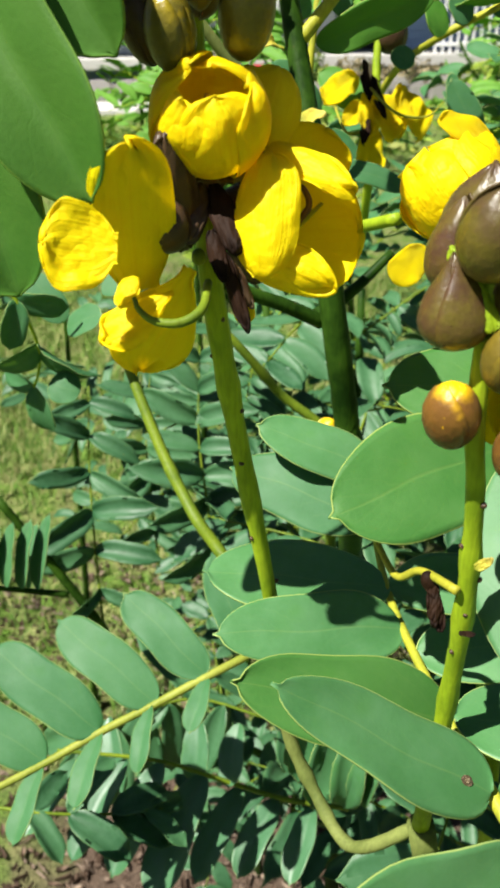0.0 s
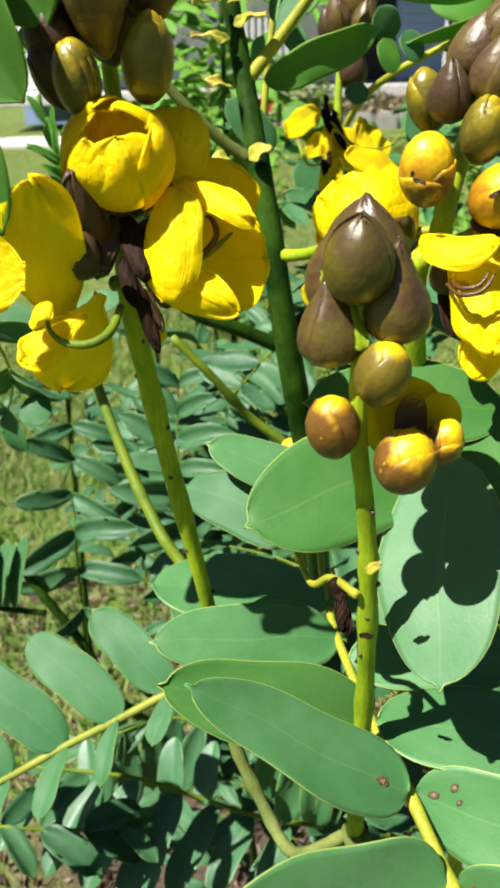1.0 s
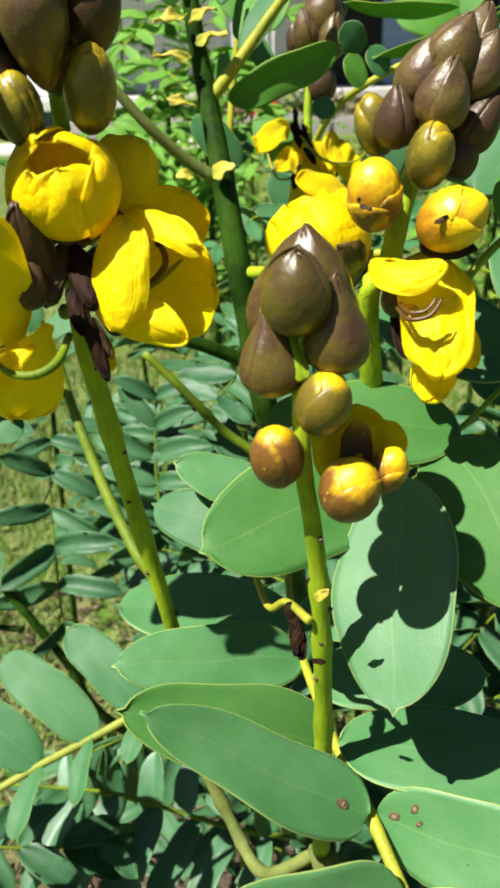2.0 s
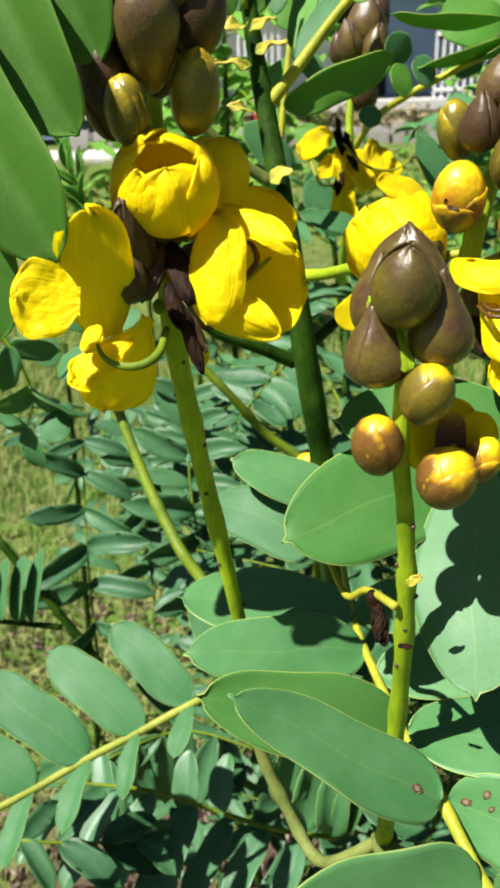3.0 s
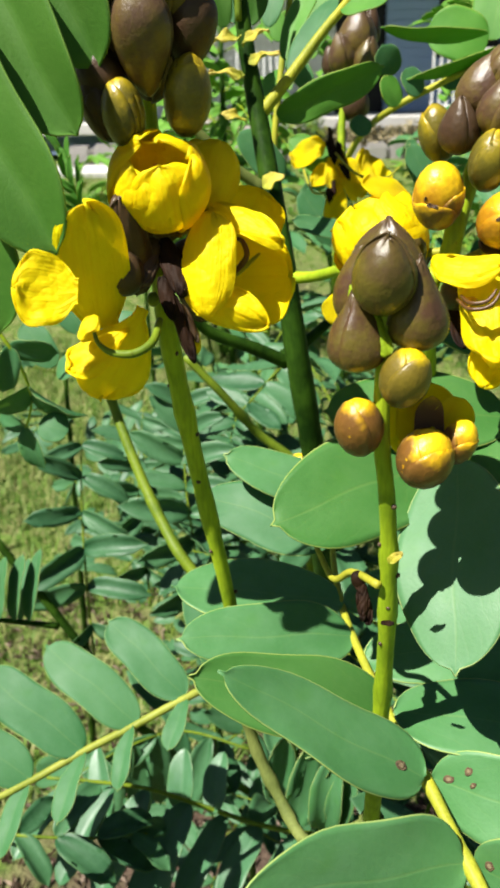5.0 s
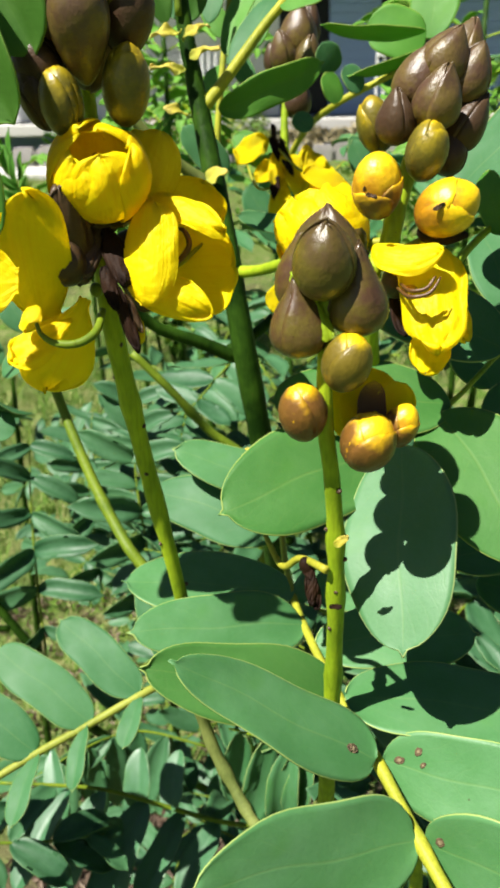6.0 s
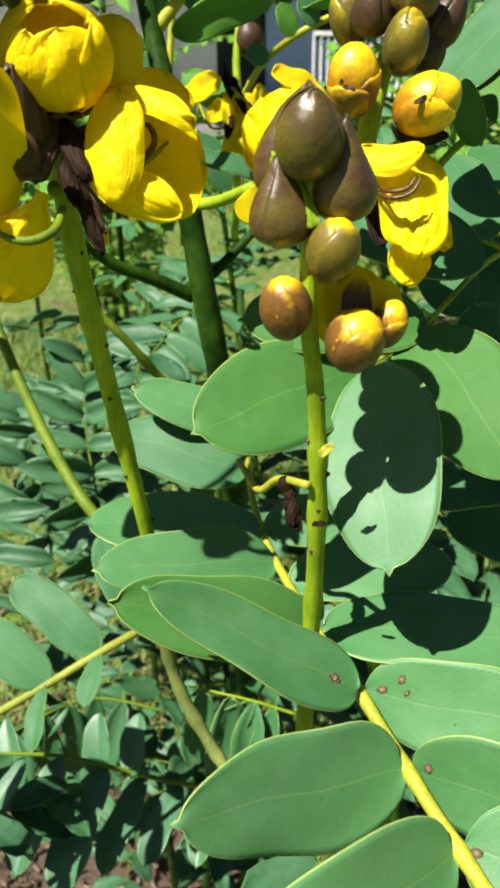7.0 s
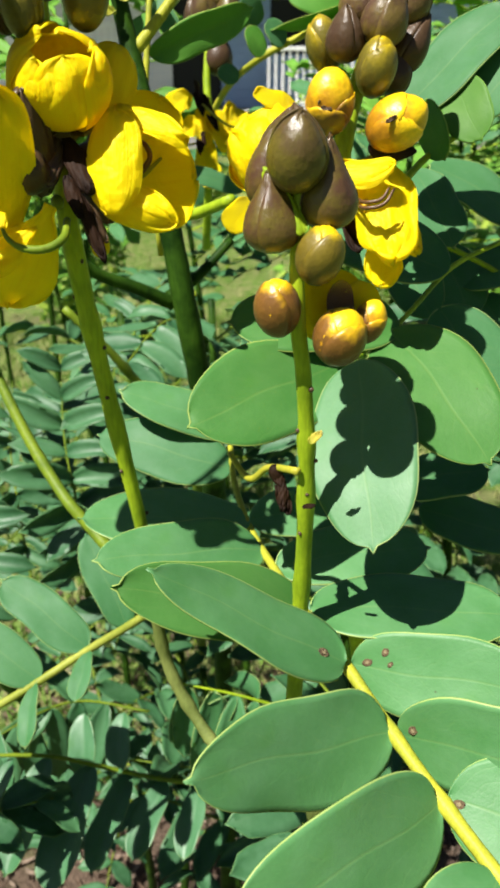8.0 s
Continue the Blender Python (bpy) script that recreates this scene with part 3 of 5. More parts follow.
spike_a = stem(near, A_LINE[6:], [0.0025, 0.0026, 0.0029, 0.0031, 0.0029, 0.0026, 0.002, 0.001], STEM, "flower_spike", lumps=0.02, knots=((0.2, 0.18), (0.33, 0.18)))
B_LINE = [FORK, (0.0551, 0.1710, 1.0019), (0.0550, 0.1665, 1.0327), (0.0539, 0.1599, 1.0659), (0.0530, 0.1576, 1.0871), (0.0510, 0.1548, 1.1074), (0.0492, 0.1542, 1.1205), (0.0485, 0.1542, 1.1371), (0.0490, 0.1552, 1.1535), (0.0495, 0.1567, 1.1662)]
spike_b = stem(near, B_LINE, [0.0030, 0.0027, 0.0025, 0.0024, 0.0022, 0.0021, 0.002, 0.0016, 0.001], STEM, "flower_spike", lumps=0.02, knots=((0.22, 0.2), (0.34, 0.22), (0.44, 0.3)))

for line_, spike_, r_, where in ((A_LINE[6:], spike_a, 0.0027, (0.10, 0.17, 0.24, 0.31, 0.38, 0.44)), (B_LINE, spike_b, 0.0023, (0.22, 0.30, 0.36, 0.41, 0.47, 0.53))):
    run = smooth(line_, 8)
    for k_, t_ in enumerate(where):
        i_ = int(t_ * (len(run) - 1))
        turn_ = 2.3 * k_
        out_ = Vector((math.cos(turn_), -abs(math.sin(turn_)) * 0.8, 0.25)).normalized()
        turned(part("leaf_scar", egg("leaf_scar", 0.0007, 1.3, 0.2, 8, 6, 0.1, k_), BRACT_DARK, spike_, run[i_]), spike_, run[i_] + out_ * r_, out_)

# spike B: hooded head, buds, one opening flower
hood(spike_b, (0.0474, 0.1513, 1.1630), (0.02, -0.28, 1), 0.0069, 1.22, BRACT, 250, 0.22, 1, pear=0.04)
hood(spike_b, (0.0561, 0.1537, 1.1531), (-0.04, -0.10, 1), 0.0067, 1.12, BRACT_PLUM, 300, 1.0, 2, pear=0.24)
hood(spike_b, (0.0423, 0.1556, 1.1474), (-0.10, -0.10, 1), 0.0067, 1.05, BRACT_PLUM, 200, 0.8, 3, pear=0.26)
hood(spike_b, (0.0430, 0.1635, 1.1575), (0.12, -0.10, 1), 0.0052, 1.55, BRACT_PLUM, 160, 0.40, 4)
hood(spike_b, (0.0560, 0.1675, 1.1560), (-0.20, -0.05, 1), 0.0056, 1.45, BRACT_PLUM, 160, 0.40, 14)
hood(spike_b, (0.0511, 0.1698, 1.1583), (-0.02, -0.05, 1), 0.0100, 1.08, BRACT, 90, 0.42, 5, pear=0.03)
spoon(spike_b, (0.0490, 0.1502, 1.1452), (0.0409, 0.1575, 1.1596), 0.0048, 0.001, (0.1, -0.9, 0.3), STEM, 0.4, name="sepal")
bud(spike_b, (0.0530, 0.1491, 1.1399), (0.25, -0.18, 0.95), 0.0059, 1.25, SKIN_OLIVE, scales=3, cover=158, seed=6, point=0.1)
bud(spike_b, (0.0431, 0.1514, 1.1267), (-0.12, -0.15, 0.98), 0.0060, 1.25, SKIN_AMBER, scales=3, cover=158, seed=7, point=0.1)
bud(spike_b, (0.0590, 0.1495, 1.1189), (0.28, -0.2, 0.94), 0.0069, 1.12, SKIN_AMBER, scales=3, cover=152, seed=8, point=0.1)
petal(spike_b, (0.0602, 0.1542, 1.1151), (0.0617, 0.1654, 1.1326), 0.0150, (0.0, -0.9, 0.4), 0, egg=0.2, bend=-0.08)
petal(spike_b, (0.0630, 0.1524, 1.1170), (0.0704, 0.1623, 1.1293), 0.0110, (0.2, -0.9, 0.4), 0, egg=0.2, bend=-0.08)
petal(spike_b, (0.0557, 0.1595, 1.1153), (0.0558, 0.1686, 1.1301), 0.0090, (-0.2, -0.9, 0.4), 0, egg=0.2, bend=-0.08)
petal(spike_b, (0.0598, 0.1520, 1.1174), (0.0623, 0.1601, 1.1309), 0.0075, (0.0, -0.9, 0.4), 0, SKIN_AMBER, bend=-0.1, wave=0.02)
bud(spike_b, (0.0680, 0.1535, 1.1213), (0.35, -0.1, 0.92), 0.0044, 1.35, SKIN_AMBER, scales=3, cover=118, seed=10, point=0.1)

# spike A: four flowers round the axis, buds and dark bracts above
# the cup that looks up
flower(spike_a, (-0.0066, 0.1965, 1.1790), (-0.02, -0.66, 0.75), 0.0136, (156, 134, 160, 162, 148), 0, 0.98, 4, 62, 10, 0.055, -0.06, 11, SKIN_OLIVE, sepal_end=60, front=(0.25, -0.9, -0.1))
# the half-open one behind it
cup = bloom(spike_a, (0.0023, 0.2127, 1.1727), 0.004, SKIN_OLIVE)
spoon(cup, (0.0044, 0.2104, 1.1706), (0.0092, 0.2159, 1.1882), 0.0155, 0.0030, (0.2, -0.9, 0.3))
spoon(cup, (0.0028, 0.2147, 1.1701), (0.0021, 0.2231, 1.1882), 0.0150, 0.0030, (0.1, -0.9, 0.3))
# the one that opens to the side: a long folded petal before a hollow one
cup = bloom(spike_a, (-0.0013, 0.2053, 1.1560), 0.0060, BRACT_DARK)
spoon(cup, (0.0048, 0.1857, 1.1458), (0.0071, 0.1962, 1.1714), 0.0156, 0.0036, (-0.25, -0.85, 0.40), wide=0.52, ruffle=0.024)
spoon(cup, (-0.0002, 0.1944, 1.1515), (0.0215, 0.1874, 1.1429), 0.0118, 0.0030, (-0.05, -0.95, 0.0), ruffle=0.05)
spoon(cup, (0.0072, 0.2084, 1.1498), (0.0287, 0.1990, 1.1528), 0.0262, -0.0055, (-0.15, -0.95, 0.20), wide=0.58, ruffle=0.03)
spoon(cup, (0.0136, 0.2134, 1.1573), (0.0207, 0.2152, 1.1745), 0.0195, -0.0035, (0.05, -0.95, 0.15), wide=0.58, ruffle=0.03)
spoon(cup, (0.0069, 0.2062, 1.1716), (0.0256, 0.1924, 1.1642), 0.0090, 0.0030, (0.0, -0.60, 0.80), ruffle=0.05)
spoon(cup, (0.0002, 0.2065, 1.1517), (0.0091, 0.2125, 1.1713), 0.0120, 0.0030, (0.0, -0.9, 0.3), BRACT_DARK)
spoon(cup, (-0.0026, 0.2048, 1.1546), (0.0043, 0.1922, 1.1430), 0.0080, 0.0030, (0.0, -0.9, 0.0), BRACT_DARK)
stem(cup, [(0.0097, 0.2026, 1.1522), (0.0137, 0.2014, 1.1552), (0.0162, 0.2008, 1.1590), (0.0151, 0.2035, 1.1623), (0.0135, 0.2061, 1.1628)], [0.0007, 0.0009, 0.0008, 0.0005], SKIN_AMBER, "style", sides=7)
stem(cup, [(0.0075, 0.2022, 1.1508), (0.0140, 0.2052, 1.1538), (0.0199, 0.2077, 1.1581)], [0.0012, 0.0010, 0.0004], STYLE, "style", sides=7)
# the one turned the other way, its flared petal lit
cup = bloom(spike_a, (-0.0168, 0.1892, 1.1570), 0.0055, BRACT_DARK)
spoon(cup, (-0.0244, 0.1900, 1.1420), (-0.0223, 0.1720, 1.1776), 0.0190, 0.0014, (0.30, -0.90, -0.20), wide=0.55, foot=0.5, ruffle=0.028)
spoon(cup, (-0.0252, 0.1685, 1.1573), (-0.0393, 0.1640, 1.1600), 0.0185, -0.0010, (-0.30, -0.85, 0.40), wide=0.6, foot=0.35, ruffle=0.05)
spoon(cup, (-0.0237, 0.1797, 1.1481), (-0.0270, 0.1760, 1.1425), 0.0055, 0.0010, (-0.2, -0.85, 0.4), wide=0.6, ruffle=0.05)
spoon(cup, (-0.0220, 0.1952, 1.1605), (-0.0369, 0.1974, 1.1652), 0.0190, -0.004, (0.0, -0.9, 0.3), ruffle=0.04)
spoon(cup, (-0.0135, 0.1960, 1.1500), (-0.0165, 0.1880, 1.1770), 0.0110, 0.0030, (0.3, -0.9, 0.0), BRACT_DARK)
# the fan petal and its curved style
cup = bloom(spike_a, (-0.0105, 0.1965, 1.1480), 0.0018, STEM_GREEN)
spoon(cup, (-0.0118, 0.1830, 1.1492), (-0.0268, 0.1910, 1.1212), 0.0195, 0.0012, (0.15, -0.92, -0.25), wide=0.72, foot=0.16, ruffle=0.04)
spoon(cup, (-0.0148, 0.1857, 1.1443), (-0.0313, 0.1760, 1.1344), 0.0105, 0.0015, (-0.2, -0.80, 0.50), wide=0.72, foot=0.2, ruffle=0.06)
spoon(cup, (-0.0011, 0.1921, 1.1442), (0.0009, 0.1867, 1.1345), 0.0052, 0.001, (0.1, -0.9, 0.3), wide=0.65)
stem(spike_a, [(-0.0079, 0.1871, 1.1445), (-0.0088, 0.1759, 1.1418), (-0.0134, 0.1726, 1.1398), (-0.0192, 0.1726, 1.1402), (-0.0225, 0.1736, 1.1424), (-0.0238, 0.1757, 1.1446)], [0.0010, 0.0012, 0.0011, 0.0007, 0.0005], STEM_GREEN, "style", sides=8)
for b_, t_, w_, m_ in (
    ((-0.0088, 0.1986, 1.1646), (-0.0126, 0.1891, 1.1538), 0.0064, BRACT_DARK), ((-0.0064, 0.1986, 1.1646), (-0.0013, 0.1872, 1.1516), 0.0064, DRY),
    ((-0.0070, 0.1911, 1.1556), (-0.0041, 0.1854, 1.1455), 0.0041, DRY), ((-0.0045, 0.1893, 1.1514), (0.0010, 0.1835, 1.1340), 0.0036, DRY),
    ((-0.0020, 0.1890, 1.1483), (0.0022, 0.1867, 1.1385), 0.0025, BRACT_DARK), ((-0.0124, 0.2038, 1.1664), (-0.0027, 0.2023, 1.1676), 0.0090, SKIN_OLIVE),
):
    spoon(spike_a, b_, t_, w_, 0.0012, (0.1, -0.9, 0.2), m_, ruffle=0.05, name="dry_sepal")
bud(spike_a, (0.0019, 0.1995, 1.2005), (0.12, -0.15, 0.98), 0.0062, 1.62, SKIN_BUD, SKIN_TIP, scales=3, cover=165, seed=21, point=0.1)
bud(spike_a, (-0.0143, 0.1950, 1.1968), (-0.1, -0.15, 0.98), 0.0056, 1.5, SKIN_BUD, SKIN_TIP, scales=3, cover=165, seed=22, point=0.1)
bud(spike_a, (-0.0208, 0.1995, 1.1981), (-0.3, -0.1, 0.95), 0.0050, 1.7, BRACT_DARK, BRACT_DARK, scales=3, cover=140, seed=23, point=0.3)
for i, (c, ax, r, st, mt, pr) in enumerate((
    ((-0.0082, 0.1960, 1.2125), (0.0, -0.35, 0.95), 0.0070, 1.70, BRACT_MATT, -0.48),
    ((-0.0198, 0.2015, 1.2047), (-0.35, -0.2, 0.9), 0.0062, 1.25, BRACT_DARK, -0.1),
    ((-0.0190, 0.2040, 1.2185), (-0.2, -0.1, 1), 0.0066, 1.39, BRACT_DARK, -0.2),
    ((0.0030, 0.2050, 1.2165), (0.2, -0.1, 1), 0.0064, 1.45, BRACT_DARK, -0.2),
    ((-0.0155, 0.2010, 1.2290), (-0.1, -0.1, 1), 0.0066, 1.45, BRACT_MATT, -0.2),
    ((-0.0010, 0.2030, 1.2270), (0.1, -0.1, 1), 0.0070, 1.39, BRACT_MATT, -0.25),
    ((-0.0094, 0.2163, 1.2217), (0.0, 0.1, 1), 0.0100, 2.2, BRACT_DARK, 0.0),
    ((-0.0078, 0.2060, 1.2400), (0.0, -0.1, 1), 0.0070, 1.44, BRACT_MATT, 0.0),
)):
    hood(spike_a, c, ax, r, st, mt, 80 + 50 * i, 0.16, 30 + i, pear=pr)

# the long leaf below the spikes
L1 = [(0.1000, 0.0700, 0.9800), (0.0915, 0.0905, 0.9860), (0.0838, 0.1112, 0.9915), (0.0760, 0.1338, 0.9978), (0.0683, 0.1580, 1.0045), (0.0597, 0.1800, 1.0110), (0.0518, 0.2130, 1.0155), (0.0490, 0.2350, 1.0175), (0.0480, 0.2600, 1.0230), (0.0500, 0.2860, 1.0330)]
leaf1 = stem(near, L1, [0.0022, 0.0021, 0.0019, 0.0016, 0.0014, 0.0012], RACHIS, "leaf", sides=10, lumps=0.03, knots=((0.22, 0.25), (0.33, 0.25), (0.44, 0.2)))
leaflet(leaf1, (0.0822, 0.1108, 0.9920), (0.0185, 0.0791, 1.0005), 0.0337, (-0.1, -0.90, 0.44), bend=0.040, egg=-0.10, blunt=2.9, mat=LEAF_NEAR)
leaflet(leaf1, (0.0753, 0.1331, 0.9985), (0.0122, 0.1011, 1.0248), 0.0298, (-0.1, -0.81, 0.59), bend=-0.030, egg=-0.25, blunt=2.6, mat=LEAF_NEAR)
leaf_f = leaflet(leaf1, (0.0669, 0.1550, 1.0081), (0.0077, 0.1501, 1.0534), 0.0217, (-0.1, -0.41, 0.91), bend=0.0, egg=-0.30, blunt=3.2, label="long leaflet with a bluish bloom and a dry scar", mat=LEAF_NEAR)
leaflet(leaf1, (0.0601, 0.1810, 1.0090), (-0.0030, 0.1692, 1.0363), 0.0263, (-0.1, -0.64, 0.77), bend=0.040, egg=-0.17, blunt=2.9, mat=LEAF_MID)
leaflet(leaf1, (0.0512, 0.2141, 1.0162), (-0.0095, 0.1962, 1.0299), 0.0245, (-0.1, -0.61, 0.79), bend=0.045, egg=-0.12, mat=LEAF_NEAR)
leaflet(leaf1, (0.0498, 0.2338, 1.0181), (-0.0150, 0.2338, 1.0257), 0.0340, (-0.1, -0.20, 0.98), bend=0.010, egg=-0.05, blunt=2.3, mat=LEAF_NEAR)
leaflet(leaf1, (0.0480, 0.2680, 1.0240), (-0.0068, 0.2906, 1.0353), 0.0270, (-0.1, -0.65, 0.75), egg=-0.05, mat=LEAF)
leaflet(leaf1, (0.0520, 0.2840, 1.0350), (0.0040, 0.2880, 1.0560), 0.0220, (-0.1, -0.55, 0.83), egg=-0.05, mat=LEAF_NEAR)
leaflet(leaf1, (0.0608, 0.1765, 1.0150), (0.1294, 0.1649, 1.0109), 0.0325, (-0.1, -0.15, 0.98), bend=0.02, mat=LEAF_NEAR)
leaf_r1 = leaflet(leaf1, (0.0703, 0.1585, 1.0045), (0.1230, 0.1304, 1.0082), 0.0272, (-0.1, -0.87, 0.5), bend=0.015, egg=-0.07, blunt=2.9, mat=LEAF_NEAR)
leaf_r2 = leaflet(leaf1, (0.0781, 0.1340, 0.9970), (0.1203, 0.0985, 1.0101), 0.0335, (-0.1, -0.95, 0.25), bend=0.04, egg=0.0, blunt=2.4, mat=LEAF_NEAR)
leaf_r3 = leaflet(leaf1, (0.0853, 0.1117, 0.9926), (0.1330, 0.0850, 0.9900), 0.0330, (-0.1, -0.72, 0.68), bend=0.03, egg=-0.05, blunt=2.5, mat=LEAF_NEAR)
leaflet(leaf1, (0.0915, 0.0905, 0.9865), (0.0550, 0.0580, 0.9780), 0.0300, (-0.1, -0.60, 0.78), mat=LEAF_NEAR)
leaflet(leaf1, (0.0545, 0.2040, 1.0150), (0.1115, 0.2010, 1.0180), 0.0250, (-0.1, -0.45, 0.88), mat=LEAF_NEAR)
leaflet(leaf1, (0.0500, 0.2330, 1.0185), (0.0990, 0.2360, 1.0180), 0.0240, (-0.1, -0.45, 0.88), mat=LEAF_NEAR)
scar(leaf1, leaf_f, (0.0610, 0.1530, 1.0160), 0.0040, 0.2)
scar(leaf1, leaf_r1, (0.0800, 0.1545, 1.0110), 0.0030, 1.1)
scar(leaf1, leaf_r1, (0.0745, 0.1555, 1.0068), 0.0032, 0.4)
scar(leaf1, leaf_r1, (0.0813, 0.1525, 1.0074), 0.0019, 0.9)
scar(leaf1, leaf_r2, (0.0810, 0.1300, 1.0010), 0.0036, 0.7)
scar(leaf1, leaf_r3, (0.0880, 0.1100, 0.9915), 0.0034, 0.3)

# the rounder leaf behind spike B
L2 = [(0.0745, 0.2050, 1.0915), (0.0830, 0.2045, 1.0950), (0.1038, 0.2208, 1.1020), (0.1325, 0.2487, 1.1128), (0.1646, 0.2682, 1.1188)]
leaf2 = stem(near, L2, [0.0007, 0.0009, 0.0011], STEM, "leaf", sides=8)
leaflet(leaf2, (0.0780, 0.2090, 1.0905), (0.0233, 0.1790, 1.0845), 0.0335, (-0.1, -0.74, 0.66), egg=0.09, blunt=2.0, mat=LEAF_MID)
leaflet(leaf2, (0.0800, 0.1975, 1.0951), (0.0713, 0.1481, 1.0553), 0.0347, (-0.1, 0.42, 0.90), egg=0.02, blunt=1.95, bend=0.038, mat=LEAF_PALE)
leaflet(leaf2, (0.0955, 0.2124, 1.1000), (0.1135, 0.1665, 1.0705), 0.0360, (-0.2, -0.55, 0.8), egg=-0.06, blunt=2.2, bend=0.06, mat=LEAF_MID)
leaflet(leaf2, (0.0999, 0.2157, 1.1016), (0.0408, 0.2145, 1.1053), 0.028, mat=LEAF_MID)
leaflet(leaf2, (0.1259, 0.2430, 1.0980), (0.1516, 0.2049, 1.0498), 0.036)
leaflet(leaf2, (0.1219, 0.2294, 1.1153), (0.0824, 0.2641, 1.1270), 0.030)

# withered flower on the stalk of spike B
stem(near, [(0.0361, 0.1915, 1.0686), (0.0402, 0.1782, 1.0656), (0.0451, 0.1715, 1.0722), (0.0502, 0.1556, 1.0783)], [0.0009, 0.0011, 0.0011, 0.0012], STYLE, "flower_stalk", sides=8)
hood(near, (0.0464, 0.1668, 1.0721), (0.3, 0.0, -1), 0.0017, 1.8, DRY, 0, 0.4, 71)
for b_, t_, w_ in (((0.0469, 0.1658, 1.0702), (0.0486, 0.1607, 1.0623), 0.0040), ((0.0480, 0.1646, 1.0704), (0.0469, 0.1605, 1.0636), 0.0030), ((0.0459, 0.1676, 1.0736), (0.0479, 0.1639, 1.0689), 0.0030)):
    spoon(near, b_, t_, w_, 0.0010, (0.0, -0.9, 0.2), DRY, ruffle=0.09, name="dry_petal")
petal(near, (0.0511, 0.1477, 1.0906), (0.0543, 0.1466, 1.0941), 0.0022, (0, -0.8, 0.5), 0, STRAW)
petal(near, (0.0508, 0.1512, 1.0692), (0.0537, 0.1491, 1.0704), 0.0014, (0, -0.8, 0.5), 0, DRY)

# a leaf that hangs beside the flowers
hang = stem(near, [(-0.0520, 0.2050, 1.2680), (-0.0600, 0.1980, 1.2380), (-0.0670, 0.1950, 1.2100), (-0.0740, 0.1960, 1.1850)], [0.0014, 0.0012, 0.0009], RACHIS, "leaf", sides=7)
for b_, t_, w_, f_ in (
    ((-0.0420, 0.2060, 1.2620), (-0.0200, 0.1960, 1.2080), 0.0260, (-0.25, -0.85, 0.30)), ((-0.0545, 0.1990, 1.2480), (-0.0250, 0.1850, 1.1930), 0.0240, (-0.25, -0.85, 0.30)),
    ((-0.0640, 0.1930, 1.2280), (-0.0310, 0.1750, 1.1660), 0.0265, (-0.05, -0.90, 0.20)), ((-0.0700, 0.2000, 1.2030), (-0.0530, 0.1880, 1.1420), 0.0290, (0.05, -0.95, 0.20)),
):
    leaflet(hang, b_, t_, w_, f_, 0, LEAF_HANG, blunt=3.0, spike=0.01, fold=0.55, bend=0.03)

# ---- second plant: flower spike with open flowers, and its leaves ----
second = thing("senna_plant", (0.16, 0.34, 0.0), "senna shrub with a leaning spike of open yellow flowers", "shrub", "senna shrubs")
C_LINE = [(0.16, 0.34, -0.02), (0.15, 0.33, 0.5), (0.125, 0.30, 0.85), (0.0742, 0.2255, 1.1133), (0.0769, 0.2177, 1.1522), (0.0808, 0.2211, 1.1700), (0.0892, 0.2284, 1.1901), (0.0953, 0.2327, 1.2054)]
spike_c = stem(second, C_LINE, [0.005, 0.0045, 0.004, 0.0032, 0.003, 0.0026, 0.002], STEM, "flower_spike", lumps=0.02)
for i, (c, ax, r, st, mt) in enumerate((
    ((0.0849, 0.2246, 1.2001), (0.35, -0.2, 1), 0.0068, 1.14, BRACT_MATT),
    ((0.0914, 0.2231, 1.2052), (0.45, -0.2, 1), 0.0068, 1.11, BRACT_MATT),
    ((0.0878, 0.2132, 1.1951), (0.20, -0.3, 1), 0.0066, 1.14, BRACT_MATT),
    ((0.0993, 0.2236, 1.2007), (0.35, -0.2, 1), 0.0060, 1.25, BRACT_MATT),
    ((0.0993, 0.2221, 1.1878), (0.6, -0.1, 1), 0.0056, 1.39, BRACT_DARK),
    ((0.0971, 0.2346, 1.1953), (0.2, 0.1, 1), 0.0090, 1.27, BRACT_DARK),
    ((0.0770, 0.2162, 1.1900), (-0.05, -0.2, 1), 0.0055, 1.19, BRACT_DARK),
    ((0.0999, 0.2316, 1.2086), (0.3, 0, 1), 0.0054, 1.19, BRACT_MATT),
    ((0.0945, 0.2214, 1.1806), (0.2, 0, 1), 0.0052, 1.27, BRACT_DARK),
)):
    hood(spike_c, c, ax, r, st, mt, 65 * i, 0.35, 80 + i)
bud(spike_c, (0.0727, 0.2246, 1.1881), (-0.3, -0.1, 1), 0.0055, 1.5, SKIN_BUD, SKIN_TIP, scales=3, cover=165, seed=91, point=0.1)
bud(spike_c, (0.0821, 0.2287, 1.1941), (-0.1, 0, 1), 0.0045, 1.5, SKIN_GREEN, scales=2, cover=120, seed=96, point=0.1)
bud(spike_c, (0.0846, 0.2095, 1.1817), (0.15, -0.2, 1), 0.0060, 1.40, SKIN_BUD, SKIN_TIP, scales=3, cover=165, seed=92, point=0.1)
bud(spike_c, (0.0708, 0.2089, 1.1729), (-0.05, -0.2, 1), 0.0074, 1.32, SKIN_AMBER, scales=3, cover=100, seed=93, point=0.0)
bud(spike_c, (0.0902, 0.2044, 1.1668), (0.75, -0.35, 0.5), 0.0080, 1.20, BUD_YELLOW, scales=3, cover=125, seed=94, point=0.1)
hood(spike_c, (0.0900, 0.2075, 1.1590), (1, -0.1, -0.1), 0.0030, 2.2, DRY, 0, 0.2, 95)
